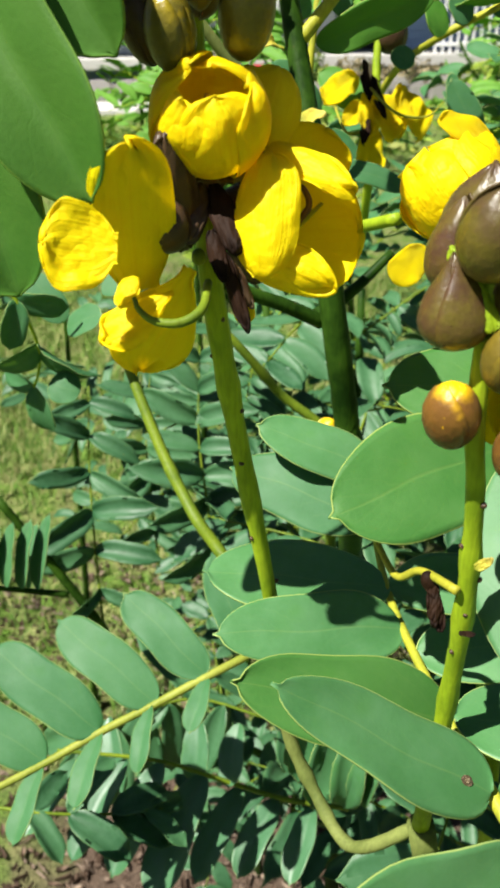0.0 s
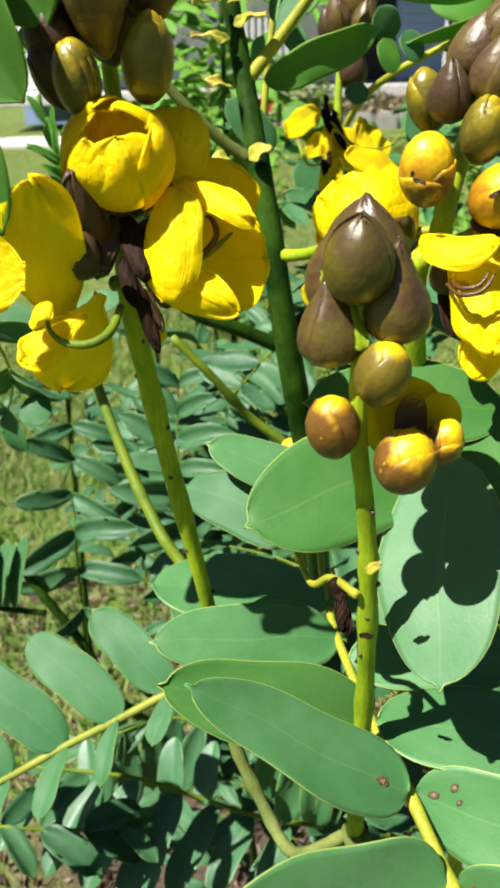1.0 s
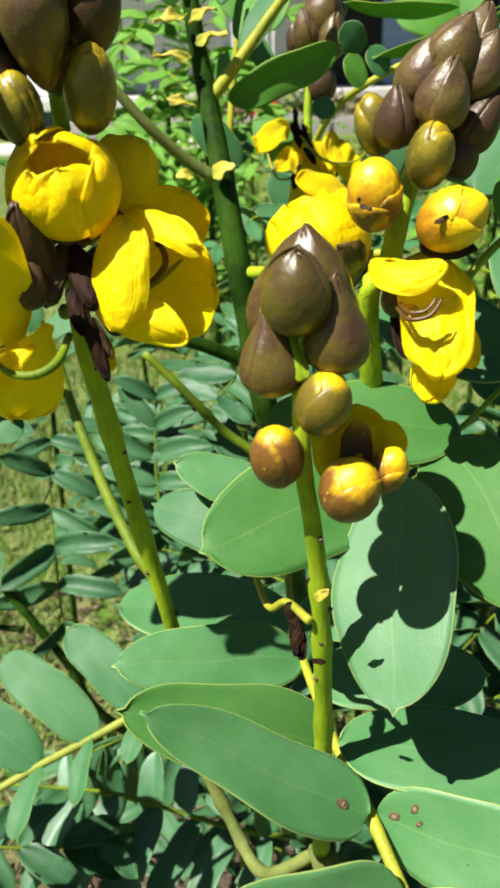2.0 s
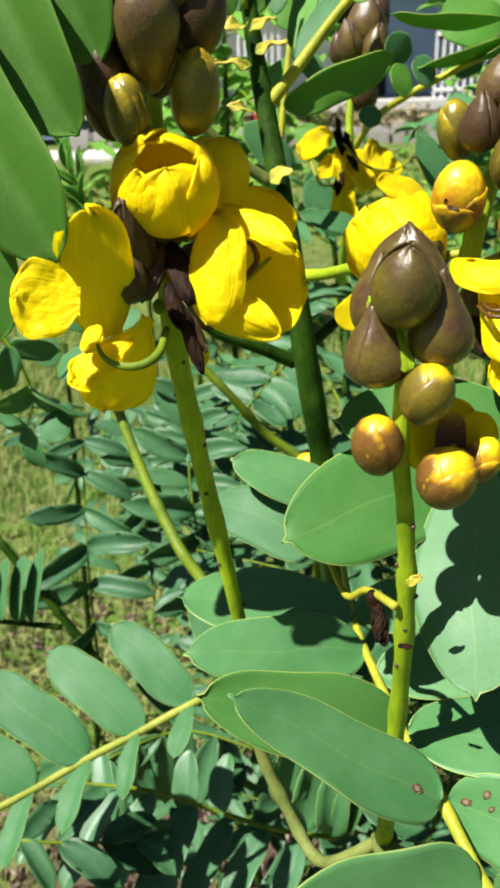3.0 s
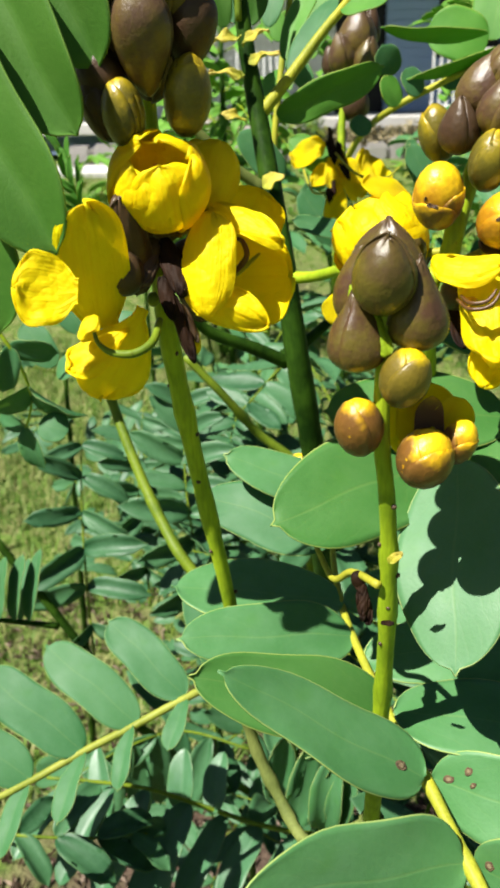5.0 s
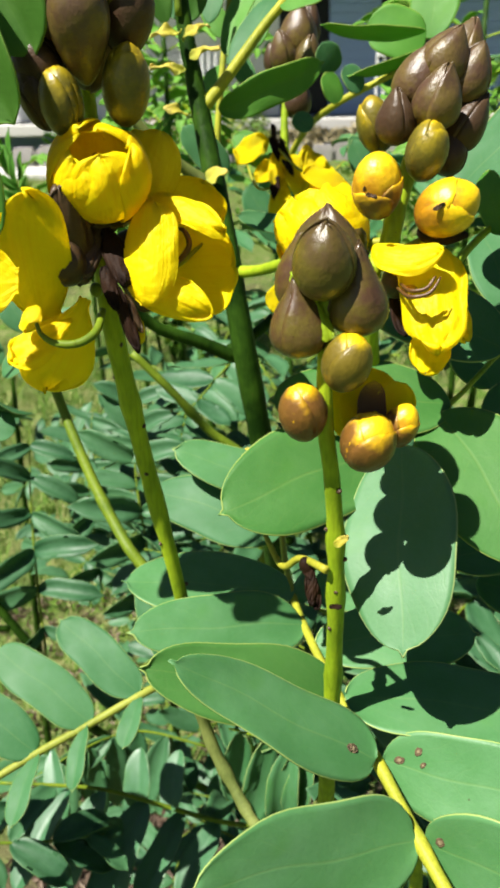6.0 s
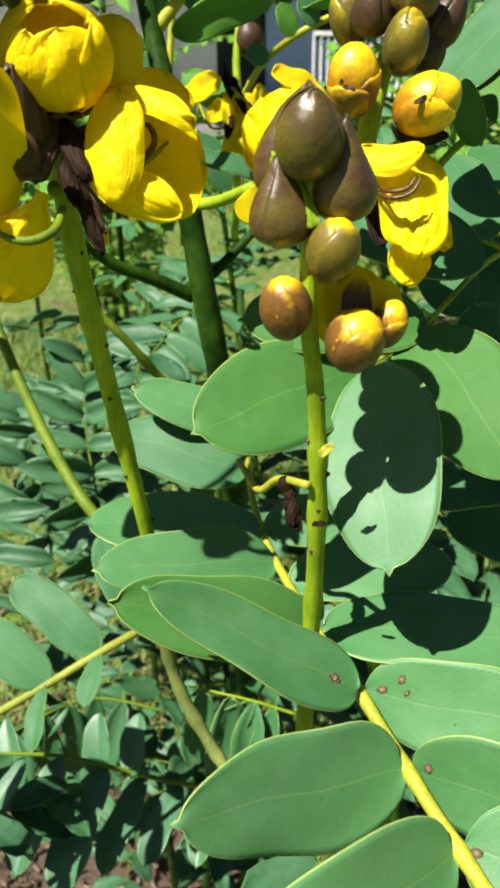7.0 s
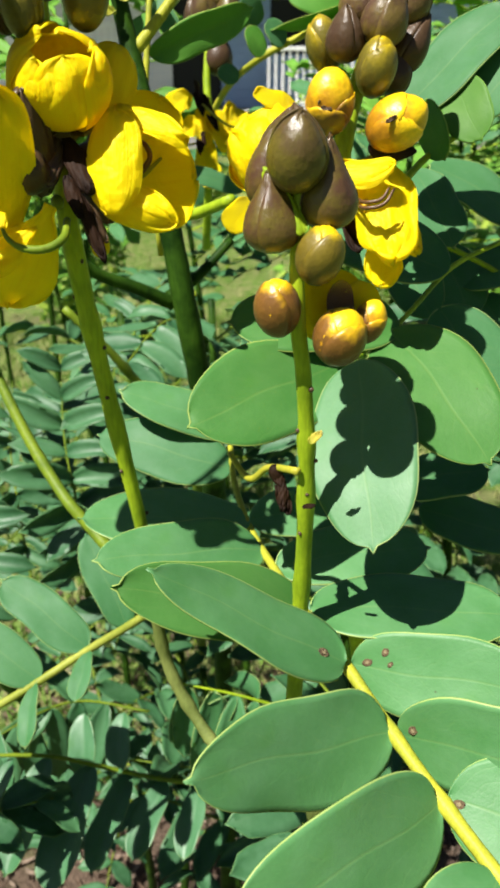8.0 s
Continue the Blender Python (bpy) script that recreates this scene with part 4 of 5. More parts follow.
cup = bloom(spike_c, (0.0782, 0.2116, 1.1440), 0.0045, BRACT_DARK)
spoon(cup, (0.0702, 0.2094, 1.1546), (0.0882, 0.1984, 1.1556), 0.0105, 0.0025, (0.0, -0.75, 0.65), ruffle=0.03, bow=0.0036)
spoon(cup, (0.0874, 0.2127, 1.1553), (0.0873, 0.1908, 1.1292), 0.0200, 0.0020, (-0.10, -0.9, 0.42), wide=0.45, ruffle=0.05)
spoon(cup, (0.0943, 0.2073, 1.1401), (0.0972, 0.1977, 1.1294), 0.0075, 0.0010, (0.1, -0.9, 0.35), ruffle=0.07)
spoon(cup, (0.0895, 0.2049, 1.1339), (0.0852, 0.1957, 1.1204), 0.0120, -0.002, (-0.1, -0.95, 0.05), wide=0.6, ruffle=0.05)
spoon(cup, (0.0813, 0.2181, 1.1468), (0.0814, 0.2075, 1.1285), 0.0085, -0.002, (-0.2, -0.95, 0.05), DRY)
stamens(cup, (0.0782, 0.2042, 1.1448), (0.4, -0.8, -0.1), 0.005, 4, 9)
stem(spike_c, [(0.0773, 0.2005, 1.1460), (0.0784, 0.1936, 1.1457), (0.0824, 0.1915, 1.1467), (0.0851, 0.1927, 1.1498)], [0.0005, 0.0006, 0.0006, 0.0003], SKIN_AMBER, "style", sides=7)
stem(spike_c, [(0.0765, 0.2010, 1.1448), (0.0782, 0.1932, 1.1441), (0.0832, 0.1908, 1.1455), (0.0866, 0.1925, 1.1496)], [0.0005, 0.0006, 0.0006, 0.0003], SKIN_AMBER, "style", sides=7)
flower(spike_c, (0.0580, 0.2300, 1.1570), (-0.45, 0.45, 0.62), 0.0150, (135, 128, 140, 126, 132), 30, 1.05, 3, 58, 10, 0.06, 0.0, 98, stamens=False, sepal_end=55)
petal(spike_c, (0.0659, 0.2298, 1.1692), (0.0514, 0.2291, 1.1746), 0.0085, (0, -0.7, 0.7), 0, egg=0.2)
petal(spike_c, (0.0489, 0.2197, 1.1439), (0.0405, 0.2164, 1.1352), 0.0090, (0, -0.9, 0.3), 0, egg=0.2)
for b_, t_, w_ in (((0.0661, 0.2012, 1.1715), (0.0689, 0.1996, 1.1708), 0.0014), ((0.0843, 0.1966, 1.1674), (0.0874, 0.1969, 1.1691), 0.0016), ((0.0650, 0.2109, 1.1762), (0.0661, 0.2032, 1.1727), 0.0012)):
    petal(spike_c, b_, t_, w_ * 0.75, (0, -0.9, 0.3), 0, BRACT_DARK, wave=0.08, bend=0.02)
stem(spike_c, [(0.0800, 0.2174, 1.1521), (0.0880, 0.2154, 1.1565), (0.0901, 0.2084, 1.1609)], [0.0014, 0.0012], STYLE, "flower_stalk", sides=7)
stem(spike_c, [(0.0791, 0.2220, 1.1548), (0.0662, 0.2289, 1.1530), (0.0595, 0.2335, 1.1568)], [0.0014, 0.0012], STYLE, "flower_stalk", sides=7)
stem(spike_c, [(0.0808, 0.2211, 1.1700), (0.0747, 0.2122, 1.1664), (0.0713, 0.2091, 1.1685)], [0.0012, 0.0011], STYLE, "flower_stalk", sides=7)

LC = [(0.0884, 0.2199, 1.1303), (0.1130, 0.2420, 1.1510), (0.1381, 0.2493, 1.1642), (0.1610, 0.2499, 1.1742)]
leaf_c = stem(second, LC, [0.0014, 0.0012, 0.001], STEM, "leaf", sides=8)
leaflet(leaf_c, (0.1118, 0.2649, 1.1639), (0.1524, 0.2644, 1.2020), 0.026, (-0.3, -0.5, 0.8), 0, LEAF)
leaflet(leaf_c, (0.1302, 0.2594, 1.1781), (0.1339, 0.2388, 1.1593), 0.0175, (-0.5, -0.8, 0.1), 0, LEAF_HANG, blunt=2.8)
leaflet(leaf_c, (0.1169, 0.2539, 1.1709), (0.1207, 0.2382, 1.1531), 0.0125, (-0.8, -0.5, 0.1), 0, LEAF_LIGHT)
leaflet(leaf_c, (0.1372, 0.2525, 1.1660), (0.1599, 0.2531, 1.1925), 0.024, (-0.3, -0.5, 0.8), 0, LEAF)
LD = [(0.0957, 0.2478, 1.1209), (0.1282, 0.2747, 1.1190), (0.1592, 0.2744, 1.1062), (0.1904, 0.2598, 1.0865)]
leaf_d = stem(second, LD, [0.0014, 0.0012, 0.001], STEM, "leaf", sides=8)
for b_, t_, w_ in (
    ((0.1319, 0.2965, 1.1432), (0.1395, 0.2661, 1.1168), 0.022), ((0.1432, 0.3062, 1.1443), (0.1821, 0.2878, 1.1195), 0.028),
    ((0.1201, 0.2855, 1.1151), (0.1302, 0.2607, 1.0896), 0.024), ((0.1429, 0.2917, 1.1131), (0.1505, 0.2669, 1.0867), 0.026),
    ((0.1491, 0.2783, 1.0986), (0.1831, 0.2722, 1.1104), 0.026), ((0.1605, 0.2792, 1.0929), (0.1717, 0.2510, 1.0606), 0.028),
    ((0.1185, 0.2604, 1.0126), (0.1614, 0.2560, 1.0192), 0.026), ((0.1337, 0.2623, 0.9984), (0.1810, 0.2473, 0.9840), 0.028),
):
    leaflet(leaf_d, b_, t_, w_, (-0.2, -0.4, 0.9), 0, LEAF)

# ---- third plant: forked stem, darkened for shade, behind the spikes ----
third = thing("senna_plant", (0.07, 0.55, 0.0), "tall senna shrub with a forked green stem coloured dark for shade", "shrub", "senna shrubs")
T_LINE = [(0.07, 0.55, -0.02), (0.075, 0.52, 0.45), (0.07, 0.48, 0.75), (0.0509, 0.3570, 0.9798), (0.0453, 0.3469, 1.0297), (0.0375, 0.3426, 1.0802), (0.0305, 0.3480, 1.1279), (0.0248, 0.3601, 1.1639), (0.0202, 0.3714, 1.1908), (0.0158, 0.3782, 1.2176), (0.0128, 0.3863, 1.2469), (0.0118, 0.3939, 1.2754)]
stem(third, T_LINE, [0.009, 0.0080, 0.0070, 0.0064, 0.0060, 0.0056, 0.0052, 0.0046, 0.0038, 0.0034, 0.003], STEM_SHADED, lumps=0.03)
crown = stem(third, [(0.0124, 0.3769, 1.2281), (0.0126, 0.3792, 1.2498), (0.0128, 0.3854, 1.2752)], [0.0016, 0.0014, 0.001], STEM_GREEN, "leaf")
leaflet(crown, (0.0057, 0.3981, 1.2268), (-0.0039, 0.4061, 1.2638), 0.0135, (0.35, -0.9, -0.25), 0, LEAF_HANG)
leaflet(crown, (0.0172, 0.3987, 1.2274), (0.0277, 0.4066, 1.2630), 0.0125, (-0.1, -0.9, -0.35), 0, LEAF_HANG)
young = stem(third, [(-0.0358, 0.5608, 1.2688), (-0.0676, 0.5483, 1.2441), (-0.0889, 0.5401, 1.2280), (-0.0967, 0.5370, 1.2218)], [0.0018, 0.0014, 0.0010], STEM_GREEN, "leaf")
leaflet(young, (-0.0959, 0.5379, 1.2237), (-0.1220, 0.5142, 1.2220), 0.0230, (0.0, -0.75, 0.45), 0, LEAF_SUNLIT, fold=0.25)
leaflet(young, (-0.0953, 0.5364, 1.2205), (-0.1171, 0.5171, 1.2040), 0.0150, (0.1, -0.8, 0.4), 0, LEAF_SUNLIT, fold=0.3)
leaflet(young, (-0.1019, 0.5513, 1.2293), (-0.1196, 0.5444, 1.2396), 0.0150, (0.0, -0.75, 0.45), 0, LEAF_SUNLIT)
leaflet(young, (-0.0804, 0.5548, 1.2353), (-0.1025, 0.5533, 1.2576), 0.0240, (0.0, -0.75, 0.45), 0, LEAF_HANG)
stem(third, [(0.0221, 0.3577, 1.1588), (0.0096, 0.3550, 1.1678), (-0.0045, 0.3501, 1.1820), (-0.0201, 0.3475, 1.2010)], [0.0030, 0.0024, 0.0022], STEM_OLD, "branch")
PET = [(0.0222, 0.3711, 1.1901), (0.0357, 0.3731, 1.2056), (0.0495, 0.3757, 1.2222), (0.0604, 0.3760, 1.2340), (0.0789, 0.3759, 1.2566)]
up_leaf = stem(third, PET, [0.0030, 0.0022, 0.002], RACHIS, "leaf")
leaflet(up_leaf, (0.0292, 0.3761, 1.1886), (0.0766, 0.3753, 1.2079), 0.0165, (-0.2, -0.75, -0.3), 0, LEAF_LIGHT, fold=0.2)
leaflet(up_leaf, (0.0361, 0.3841, 1.2054), (0.0581, 0.4053, 1.2381), 0.0140, (-0.5, -0.8, 0.2), 0, LEAF)
leaflet(up_leaf, (0.0340, 0.3984, 1.2125), (0.0484, 0.4200, 1.2464), 0.0130, (-0.5, -0.8, 0.2), 0, LEAF_LIGHT)
leaflet(up_leaf, (0.0579, 0.3749, 1.2318), (0.0784, 0.3664, 1.2361), 0.016, (-0.2, -0.6, 0.7), 0, LEAF_LIGHT)
leaflet(up_leaf, (0.0265, 0.4162, 1.2276), (0.0340, 0.4301, 1.2571), 0.012, (-0.3, -0.8, 0.2), 0, LEAF)
stem(third, [(0.0318, 0.4074, 1.0895), (0.0281, 0.4072, 1.1605), (0.0317, 0.4157, 1.2024), (0.0379, 0.4290, 1.2425), (0.0410, 0.4337, 1.2644)], [0.0018, 0.0016, 0.0014], RACHIS, "shoot")
for b_, t_, w_ in (
    ((0.0221, 0.3494, 1.1600), (0.0316, 0.3486, 1.1647), 0.0075), ((0.0143, 0.3669, 1.2051), (-0.0010, 0.3617, 1.2068), 0.0045), ((0.0169, 0.3695, 1.2107), (0.0306, 0.3661, 1.2144), 0.0045),
    ((0.0151, 0.3617, 1.1868), (0.0042, 0.3565, 1.1905), 0.0050), ((0.0130, 0.3709, 1.2209), (0.0003, 0.3619, 1.2189), 0.0055), ((0.0139, 0.3698, 1.2186), (0.0258, 0.3681, 1.2238), 0.004), ((0.0132, 0.3516, 1.1604), (0.0066, 0.3472, 1.1607), 0.006),
):
    petal(third, b_, t_, w_, (0, -0.6, 0.8), 0, STRAW, wave=0.09, fold=0.25, bend=0.10, egg=-0.15)
stem(third, [(0.0322, 0.3483, 1.0778), (0.0156, 0.3419, 1.0876), (-0.0029, 0.3353, 1.0971), (-0.0150, 0.3301, 1.1097)], [0.0036, 0.0030, 0.0026], STEM_SHADED, "branch")
stem(third, [(0.0308, 0.3495, 1.0803), (0.0466, 0.3537, 1.0903), (0.0638, 0.3602, 1.1053)], [0.0036, 0.0026, 0.002], STEM_SHADED, "branch")
stem(third, [(-0.0235, 0.4078, 1.0628), (-0.0019, 0.4076, 1.0381), (0.0172, 0.4169, 1.0101), (0.0412, 0.4178, 0.9880), (0.0488, 0.4253, 0.9558), (0.06, 0.55, 0.7)], [0.0022, 0.0026, 0.0030, 0.004], STEM_GREEN, "branch", knots=((0.3, 0.3),))
bud(third, (0.0405, 0.3913, 1.0022), (0.3, -0.4, 0.8), 0.006, 1.0, STRAW, scales=3, cover=110, seed=101)
stem(third, [(0.0318, 0.3494, 1.1191), (0.0439, 0.3348, 1.1225), (0.0560, 0.3065, 1.1321)], [0.0030, 0.0026, 0.0024], STEM, "branch")
stem(third, [(-0.0747, 0.4231, 1.0592), (-0.0693, 0.4103, 1.0426), (-0.0526, 0.3836, 1.0074), (-0.0371, 0.3615, 0.9825), (-0.0212, 0.3424, 0.9646), (0.0110, 0.3362, 0.9267), (0.07, 0.50, 0.80)], [0.0026, 0.0030, 0.0032, 0.0034], STEM_GREEN, "branch", knots=((0.45, 0.15),))

L3 = [(-0.1464, 0.2407, 0.8829), (-0.1233, 0.2537, 0.8858), (-0.0986, 0.2673, 0.8899), (-0.0748, 0.2788, 0.8967), (-0.0486, 0.2903, 0.9034), (-0.0241, 0.2993, 0.9119), (0.0020, 0.3148, 0.9154), (0.0328, 0.3308, 0.9244)]
leaf_l = stem(third, L3, [0.0016, 0.0019, 0.0021, 0.0023], STEM_OLIVE, "leaf", sides=8)
UPF = (-0.1, -0.55, 0.8)
leaflet(leaf_l, (-0.0235, 0.2999, 0.9133), (-0.0649, 0.3304, 0.9386), 0.0225, UPF, blunt=3.5)
leaflet(leaf_l, (-0.0477, 0.2906, 0.9042), (-0.0971, 0.3193, 0.9307), 0.0240, UPF, blunt=3.5)
leaflet(leaf_l, (-0.0742, 0.2792, 0.8977), (-0.1276, 0.3053, 0.9259), 0.0255, UPF, blunt=3.5)
leaflet(leaf_l, (-0.0986, 0.2676, 0.8907), (-0.1469, 0.2876, 0.9126), 0.0240, UPF, blunt=3.5)
leaflet(leaf_l, (-0.0026, 0.3137, 0.9133), (-0.0206, 0.3431, 0.9539), 0.0200, UPF, blunt=3.5)
for b_, t_, w_ in (((-0.0225, 0.2984, 0.9124), (-0.0302, 0.2746, 0.9020), 0.0105), ((-0.0499, 0.2895, 0.9042), (-0.0546, 0.2622, 0.8885), 0.0100), ((-0.0733, 0.2790, 0.8972), (-0.0816, 0.2481, 0.8833), 0.0115), ((-0.1001, 0.2670, 0.8894), (-0.1080, 0.2373, 0.8734), 0.012), ((-0.1205, 0.2543, 0.8870), (-0.1268, 0.2269, 0.8759), 0.012)):
    leaflet(leaf_l, b_, t_, w_, (-0.35, -0.9, 0.1), 0, LEAF, fold=0.2, egg=0.25)

# the wilted spike behind
D_LINE = [(0.0728, 0.5362, 1.0678), (0.0715, 0.4919, 1.1458), (0.0710, 0.4950, 1.1810), (0.0773, 0.5065, 1.2174), (0.0810, 0.5150, 1.2354)]
spike_d = stem(third, D_LINE, [0.0029, 0.0025, 0.002, 0.0017], STEM, "flower_spike")
for i, (c, ax, r, st, mt) in enumerate((
    ((0.0801, 0.5038, 1.2256), (0.1, -0.1, 1), 0.0111, 1.19, BRACT_MATT), ((0.0703, 0.4958, 1.2160), (-0.2, -0.2, 1), 0.0077, 1.3, BRACT_MATT), ((0.0843, 0.4946, 1.2126), (0.2, -0.2, 1), 0.0081, 1.3, BRACT),
    ((0.0655, 0.5038, 1.2123), (-0.3, -0.1, 1), 0.0063, 1.22, BRACT_DARK), ((0.0876, 0.5130, 1.2307), (0.1, 0, 1), 0.0070, 1.6, BRACT_DARK), ((0.0790, 0.4993, 1.1899), (0.1, 0, 1), 0.0085, 1.2, BRACT_DARK))):
    hood(spike_d, c, ax, r, st, mt, 65 * i, 0.25, 110 + i)
for b_, t_, w_, f_ in (
    ((0.0593, 0.4889, 1.1685), (0.0410, 0.4773, 1.1565), 0.0158, (-0.2, -0.8, 0.5)), ((0.0644, 0.4804, 1.1619), (0.0651, 0.4644, 1.1416), 0.0113, (0, -0.9, 0.4)),
    ((0.0677, 0.4798, 1.1603), (0.0782, 0.4639, 1.1397), 0.0147, (0.2, -0.9, 0.4)), ((0.0845, 0.4821, 1.1643), (0.0913, 0.4640, 1.1394), 0.0147, (0.3, -0.9, 0.3)),
    ((0.0851, 0.4874, 1.1638), (0.0806, 0.4701, 1.1388), 0.0124, (-0.3, -0.9, 0.3)), ((0.0657, 0.4727, 1.1452), (0.0655, 0.4538, 1.1186), 0.0141, (0, -0.95, 0.2)), ((0.0631, 0.4835, 1.1568), (0.0524, 0.4726, 1.1456), 0.0102, (0, -0.95, 0.2))):
    petal(spike_d, b_, t_, w_, f_, 0, egg=0.2, wave=0.09, fold=0.35)
for b_, t_ in (((0.0631, 0.4874, 1.1770), (0.0654, 0.4720, 1.1580)), ((0.0679, 0.4840, 1.1693), (0.0722, 0.4655, 1.1507)), ((0.0646, 0.4679, 1.1491), (0.0614, 0.4595, 1.1383))):
    petal(spike_d, b_, t_, 0.005, (0, -0.9, 0.3), 20, DRY, wave=0.12, fold=0.6)
stem(spike_d, [(0.0656, 0.4748, 1.1640), (0.0763, 0.4516, 1.1539), (0.0931, 0.4574, 1.1512), (0.1038, 0.4662, 1.1576)], [0.0007, 0.0008, 0.0003], STYLE, "style", sides=6)
stem(spike_d, [(0.0460, 0.4781, 1.1579), (0.0516, 0.4587, 1.1443), (0.0618, 0.4651, 1.1432)], [0.0006, 0.0008, 0.0006], STYLE, "style", sides=6)

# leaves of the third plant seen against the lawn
pinnate(third, [(-0.1116, 0.4637, 0.7921), (-0.1171, 0.4903, 0.8518), (-0.1201, 0.5167, 0.9115), (-0.1212, 0.5488, 0.9593)], 6, 0.050, 0.0165, (0.1, -0.2, 0.9), LEAF_SHADE, open_=78, droop=0.45, seed=1, cup=30)
pinnate(third, [(-0.0300, 0.4798, 0.8301), (-0.0321, 0.4838, 0.8884), (-0.0382, 0.5061, 0.9386), (-0.0373, 0.5410, 0.9927)], 8, 0.048, 0.017, (0.0, -0.1, 0.95), LEAF_SHADE, open_=80, seed=2, cup=25, droop=0.1)
pinnate(third, [(-0.1252, 0.3811, 1.0990), (-0.1112, 0.3809, 1.0741), (-0.1084, 0.3897, 1.0447), (-0.1213, 0.3979, 1.0136)], 3, 0.034, 0.018, (-0.1, -0.7, 0.6), LEAF, open_=60, seed=3)
for b_, t_, w_ in (((-0.0884, 0.3823, 1.0284), (-0.1040, 0.3845, 1.0330), 0.018), ((-0.0938, 0.3958, 1.0588), (-0.0742, 0.3891, 1.0687), 0.017), ((-0.0739, 0.3934, 1.0786), (-0.0473, 0.3979, 1.0893), 0.015), ((-0.0811, 0.4142, 1.0758), (-0.0965, 0.4249, 1.0998), 0.018), ((-0.1003, 0.4162, 1.0553), (-0.1177, 0.4265, 1.0783), 0.018)):
    leaflet(leaf_l, b_, t_, w_, (-0.1, -0.6, 0.7), 0, LEAF)

pinnate(third, [(-0.0868, 0.5923, 0.7619), (-0.0915, 0.6094, 0.8249), (-0.0949, 0.6346, 0.8819), (-0.0896, 0.6670, 0.9303)], 7, 0.050, 0.0165, (0.1, -0.2, 0.9), LEAF_SHADE, open_=76, droop=0.3, seed=61, cup=25)

# the leaf high on the same plant
LE = [(0.0732, 0.5508, 1.1407), (0.0850, 0.5097, 1.1716), (0.0964, 0.4620, 1.1876), (0.1187, 0.4559, 1.1990), (0.1458, 0.4602, 1.2093), (0.1777, 0.4647, 1.2202)]
leaf_e = stem(third, LE, [0.0022, 0.0019, 0.0015], RACHIS, "leaf", sides=8)
for b_, t_, w_, f_, m_ in (
    ((0.1469, 0.4668, 1.2243), (0.0889, 0.4581, 1.2279), 0.0130, (0, -0.5, -0.8), LEAF_LIGHT), ((0.1683, 0.4664, 1.2238), (0.1026, 0.4468, 1.2028), 0.0120, (0, -0.5, -0.8), LEAF_LIGHT),
    ((0.1496, 0.4757, 1.2197), (0.1170, 0.4799, 1.2284), 0.0300, (-0.3, -0.8, 0.4), LEAF_LIGHT), ((0.1552, 0.4874, 1.2215), (0.1631, 0.5059, 1.2635), 0.0290, (-0.3, -0.8, 0.4), LEAF_LIGHT),
    ((0.0952, 0.4586, 1.2047), (0.0877, 0.4541, 1.2189), 0.0150, (-0.3, -0.6, 0.7), LEAF), ((0.0954, 0.4462, 1.1890), (0.0888, 0.4476, 1.2042), 0.0135, (0.4, -0.8, 0.3), LEAF_LIGHT),
    ((0.1081, 0.4485, 1.1944), (0.0997, 0.4488, 1.2074), 0.0140, (0.3, -0.8, 0.4), LEAF), ((0.1218, 0.4558, 1.1989), (0.1362, 0.4585, 1.2052), 0.0120, (0.0, -0.8, 0.5), LEAF),
    ((0.0803, 0.4355, 1.1768), (0.0706, 0.4384, 1.1832), 0.0115, (0.0, -0.8, 0.5), LEAF), ((0.1731, 0.4661, 1.2232), (0.1349, 0.4537, 1.2066), 0.0120, (0, -0.5, -0.8), LEAF_LIGHT),
    ((0.1297, 0.4800, 1.1303), (0.1113, 0.4854, 1.1667), 0.016, (-0.2, -0.8, 0.4), LEAF), ((0.1162, 0.4874, 1.1466), (0.1133, 0.4974, 1.1691), 0.010, (0.2, -0.8, 0.4), LEAF),
    ((0.0815, 0.4319, 1.1195), (0.0388, 0.4275, 1.1332), 0.0125, (-0.2, -0.7, 0.6), LEAF), ((0.0759, 0.5737, 1.0938), (0.0512, 0.5792, 1.1302), 0.0240, (-0.2, -0.7, 0.6), LEAF),
    ((0.0741, 0.4882, 1.1475), (0.0398, 0.4988, 1.1707), 0.0200, (-0.2, -0.7, 0.6), LEAF_LIGHT), ((0.0326, 0.4055, 1.1575), (0.0113, 0.4048, 1.1802), 0.0170, (-0.2, -0.7, 0.6), LEAF),
    ((0.0306, 0.4478, 1.2281), (0.0194, 0.4602, 1.2559), 0.0130, (-0.3, -0.8, 0.4), LEAF), ((0.0506, 0.4535, 1.2169), (0.0643, 0.4720, 1.2589), 0.0150, (-0.3, -0.8, 0.4), LEAF_LIGHT), ((0.0143, 0.4157, 1.2294), (-0.0003, 0.4273, 1.2554), 0.0150, (-0.3, -0.8, 0.4), LEAF), ((0.0500, 0.4448, 1.1972), (0.0354, 0.4563, 1.2229), 0.0120, (-0.5, -0.8, 0.3), LEAF), ((0.0220, 0.4236, 1.1981), (0.0336, 0.4160, 1.2060), 0.0120, (-0.2, -0.7, 0.6), LEAF_LIGHT), ((0.0345, 0.4341, 1.2221), (0.0248, 0.4427, 1.2412), 0.0120, (-0.4, -0.8, 0.3), LEAF_LIGHT),
):
    leaflet(leaf_e, b_, t_, w_, f_, 0, m_)

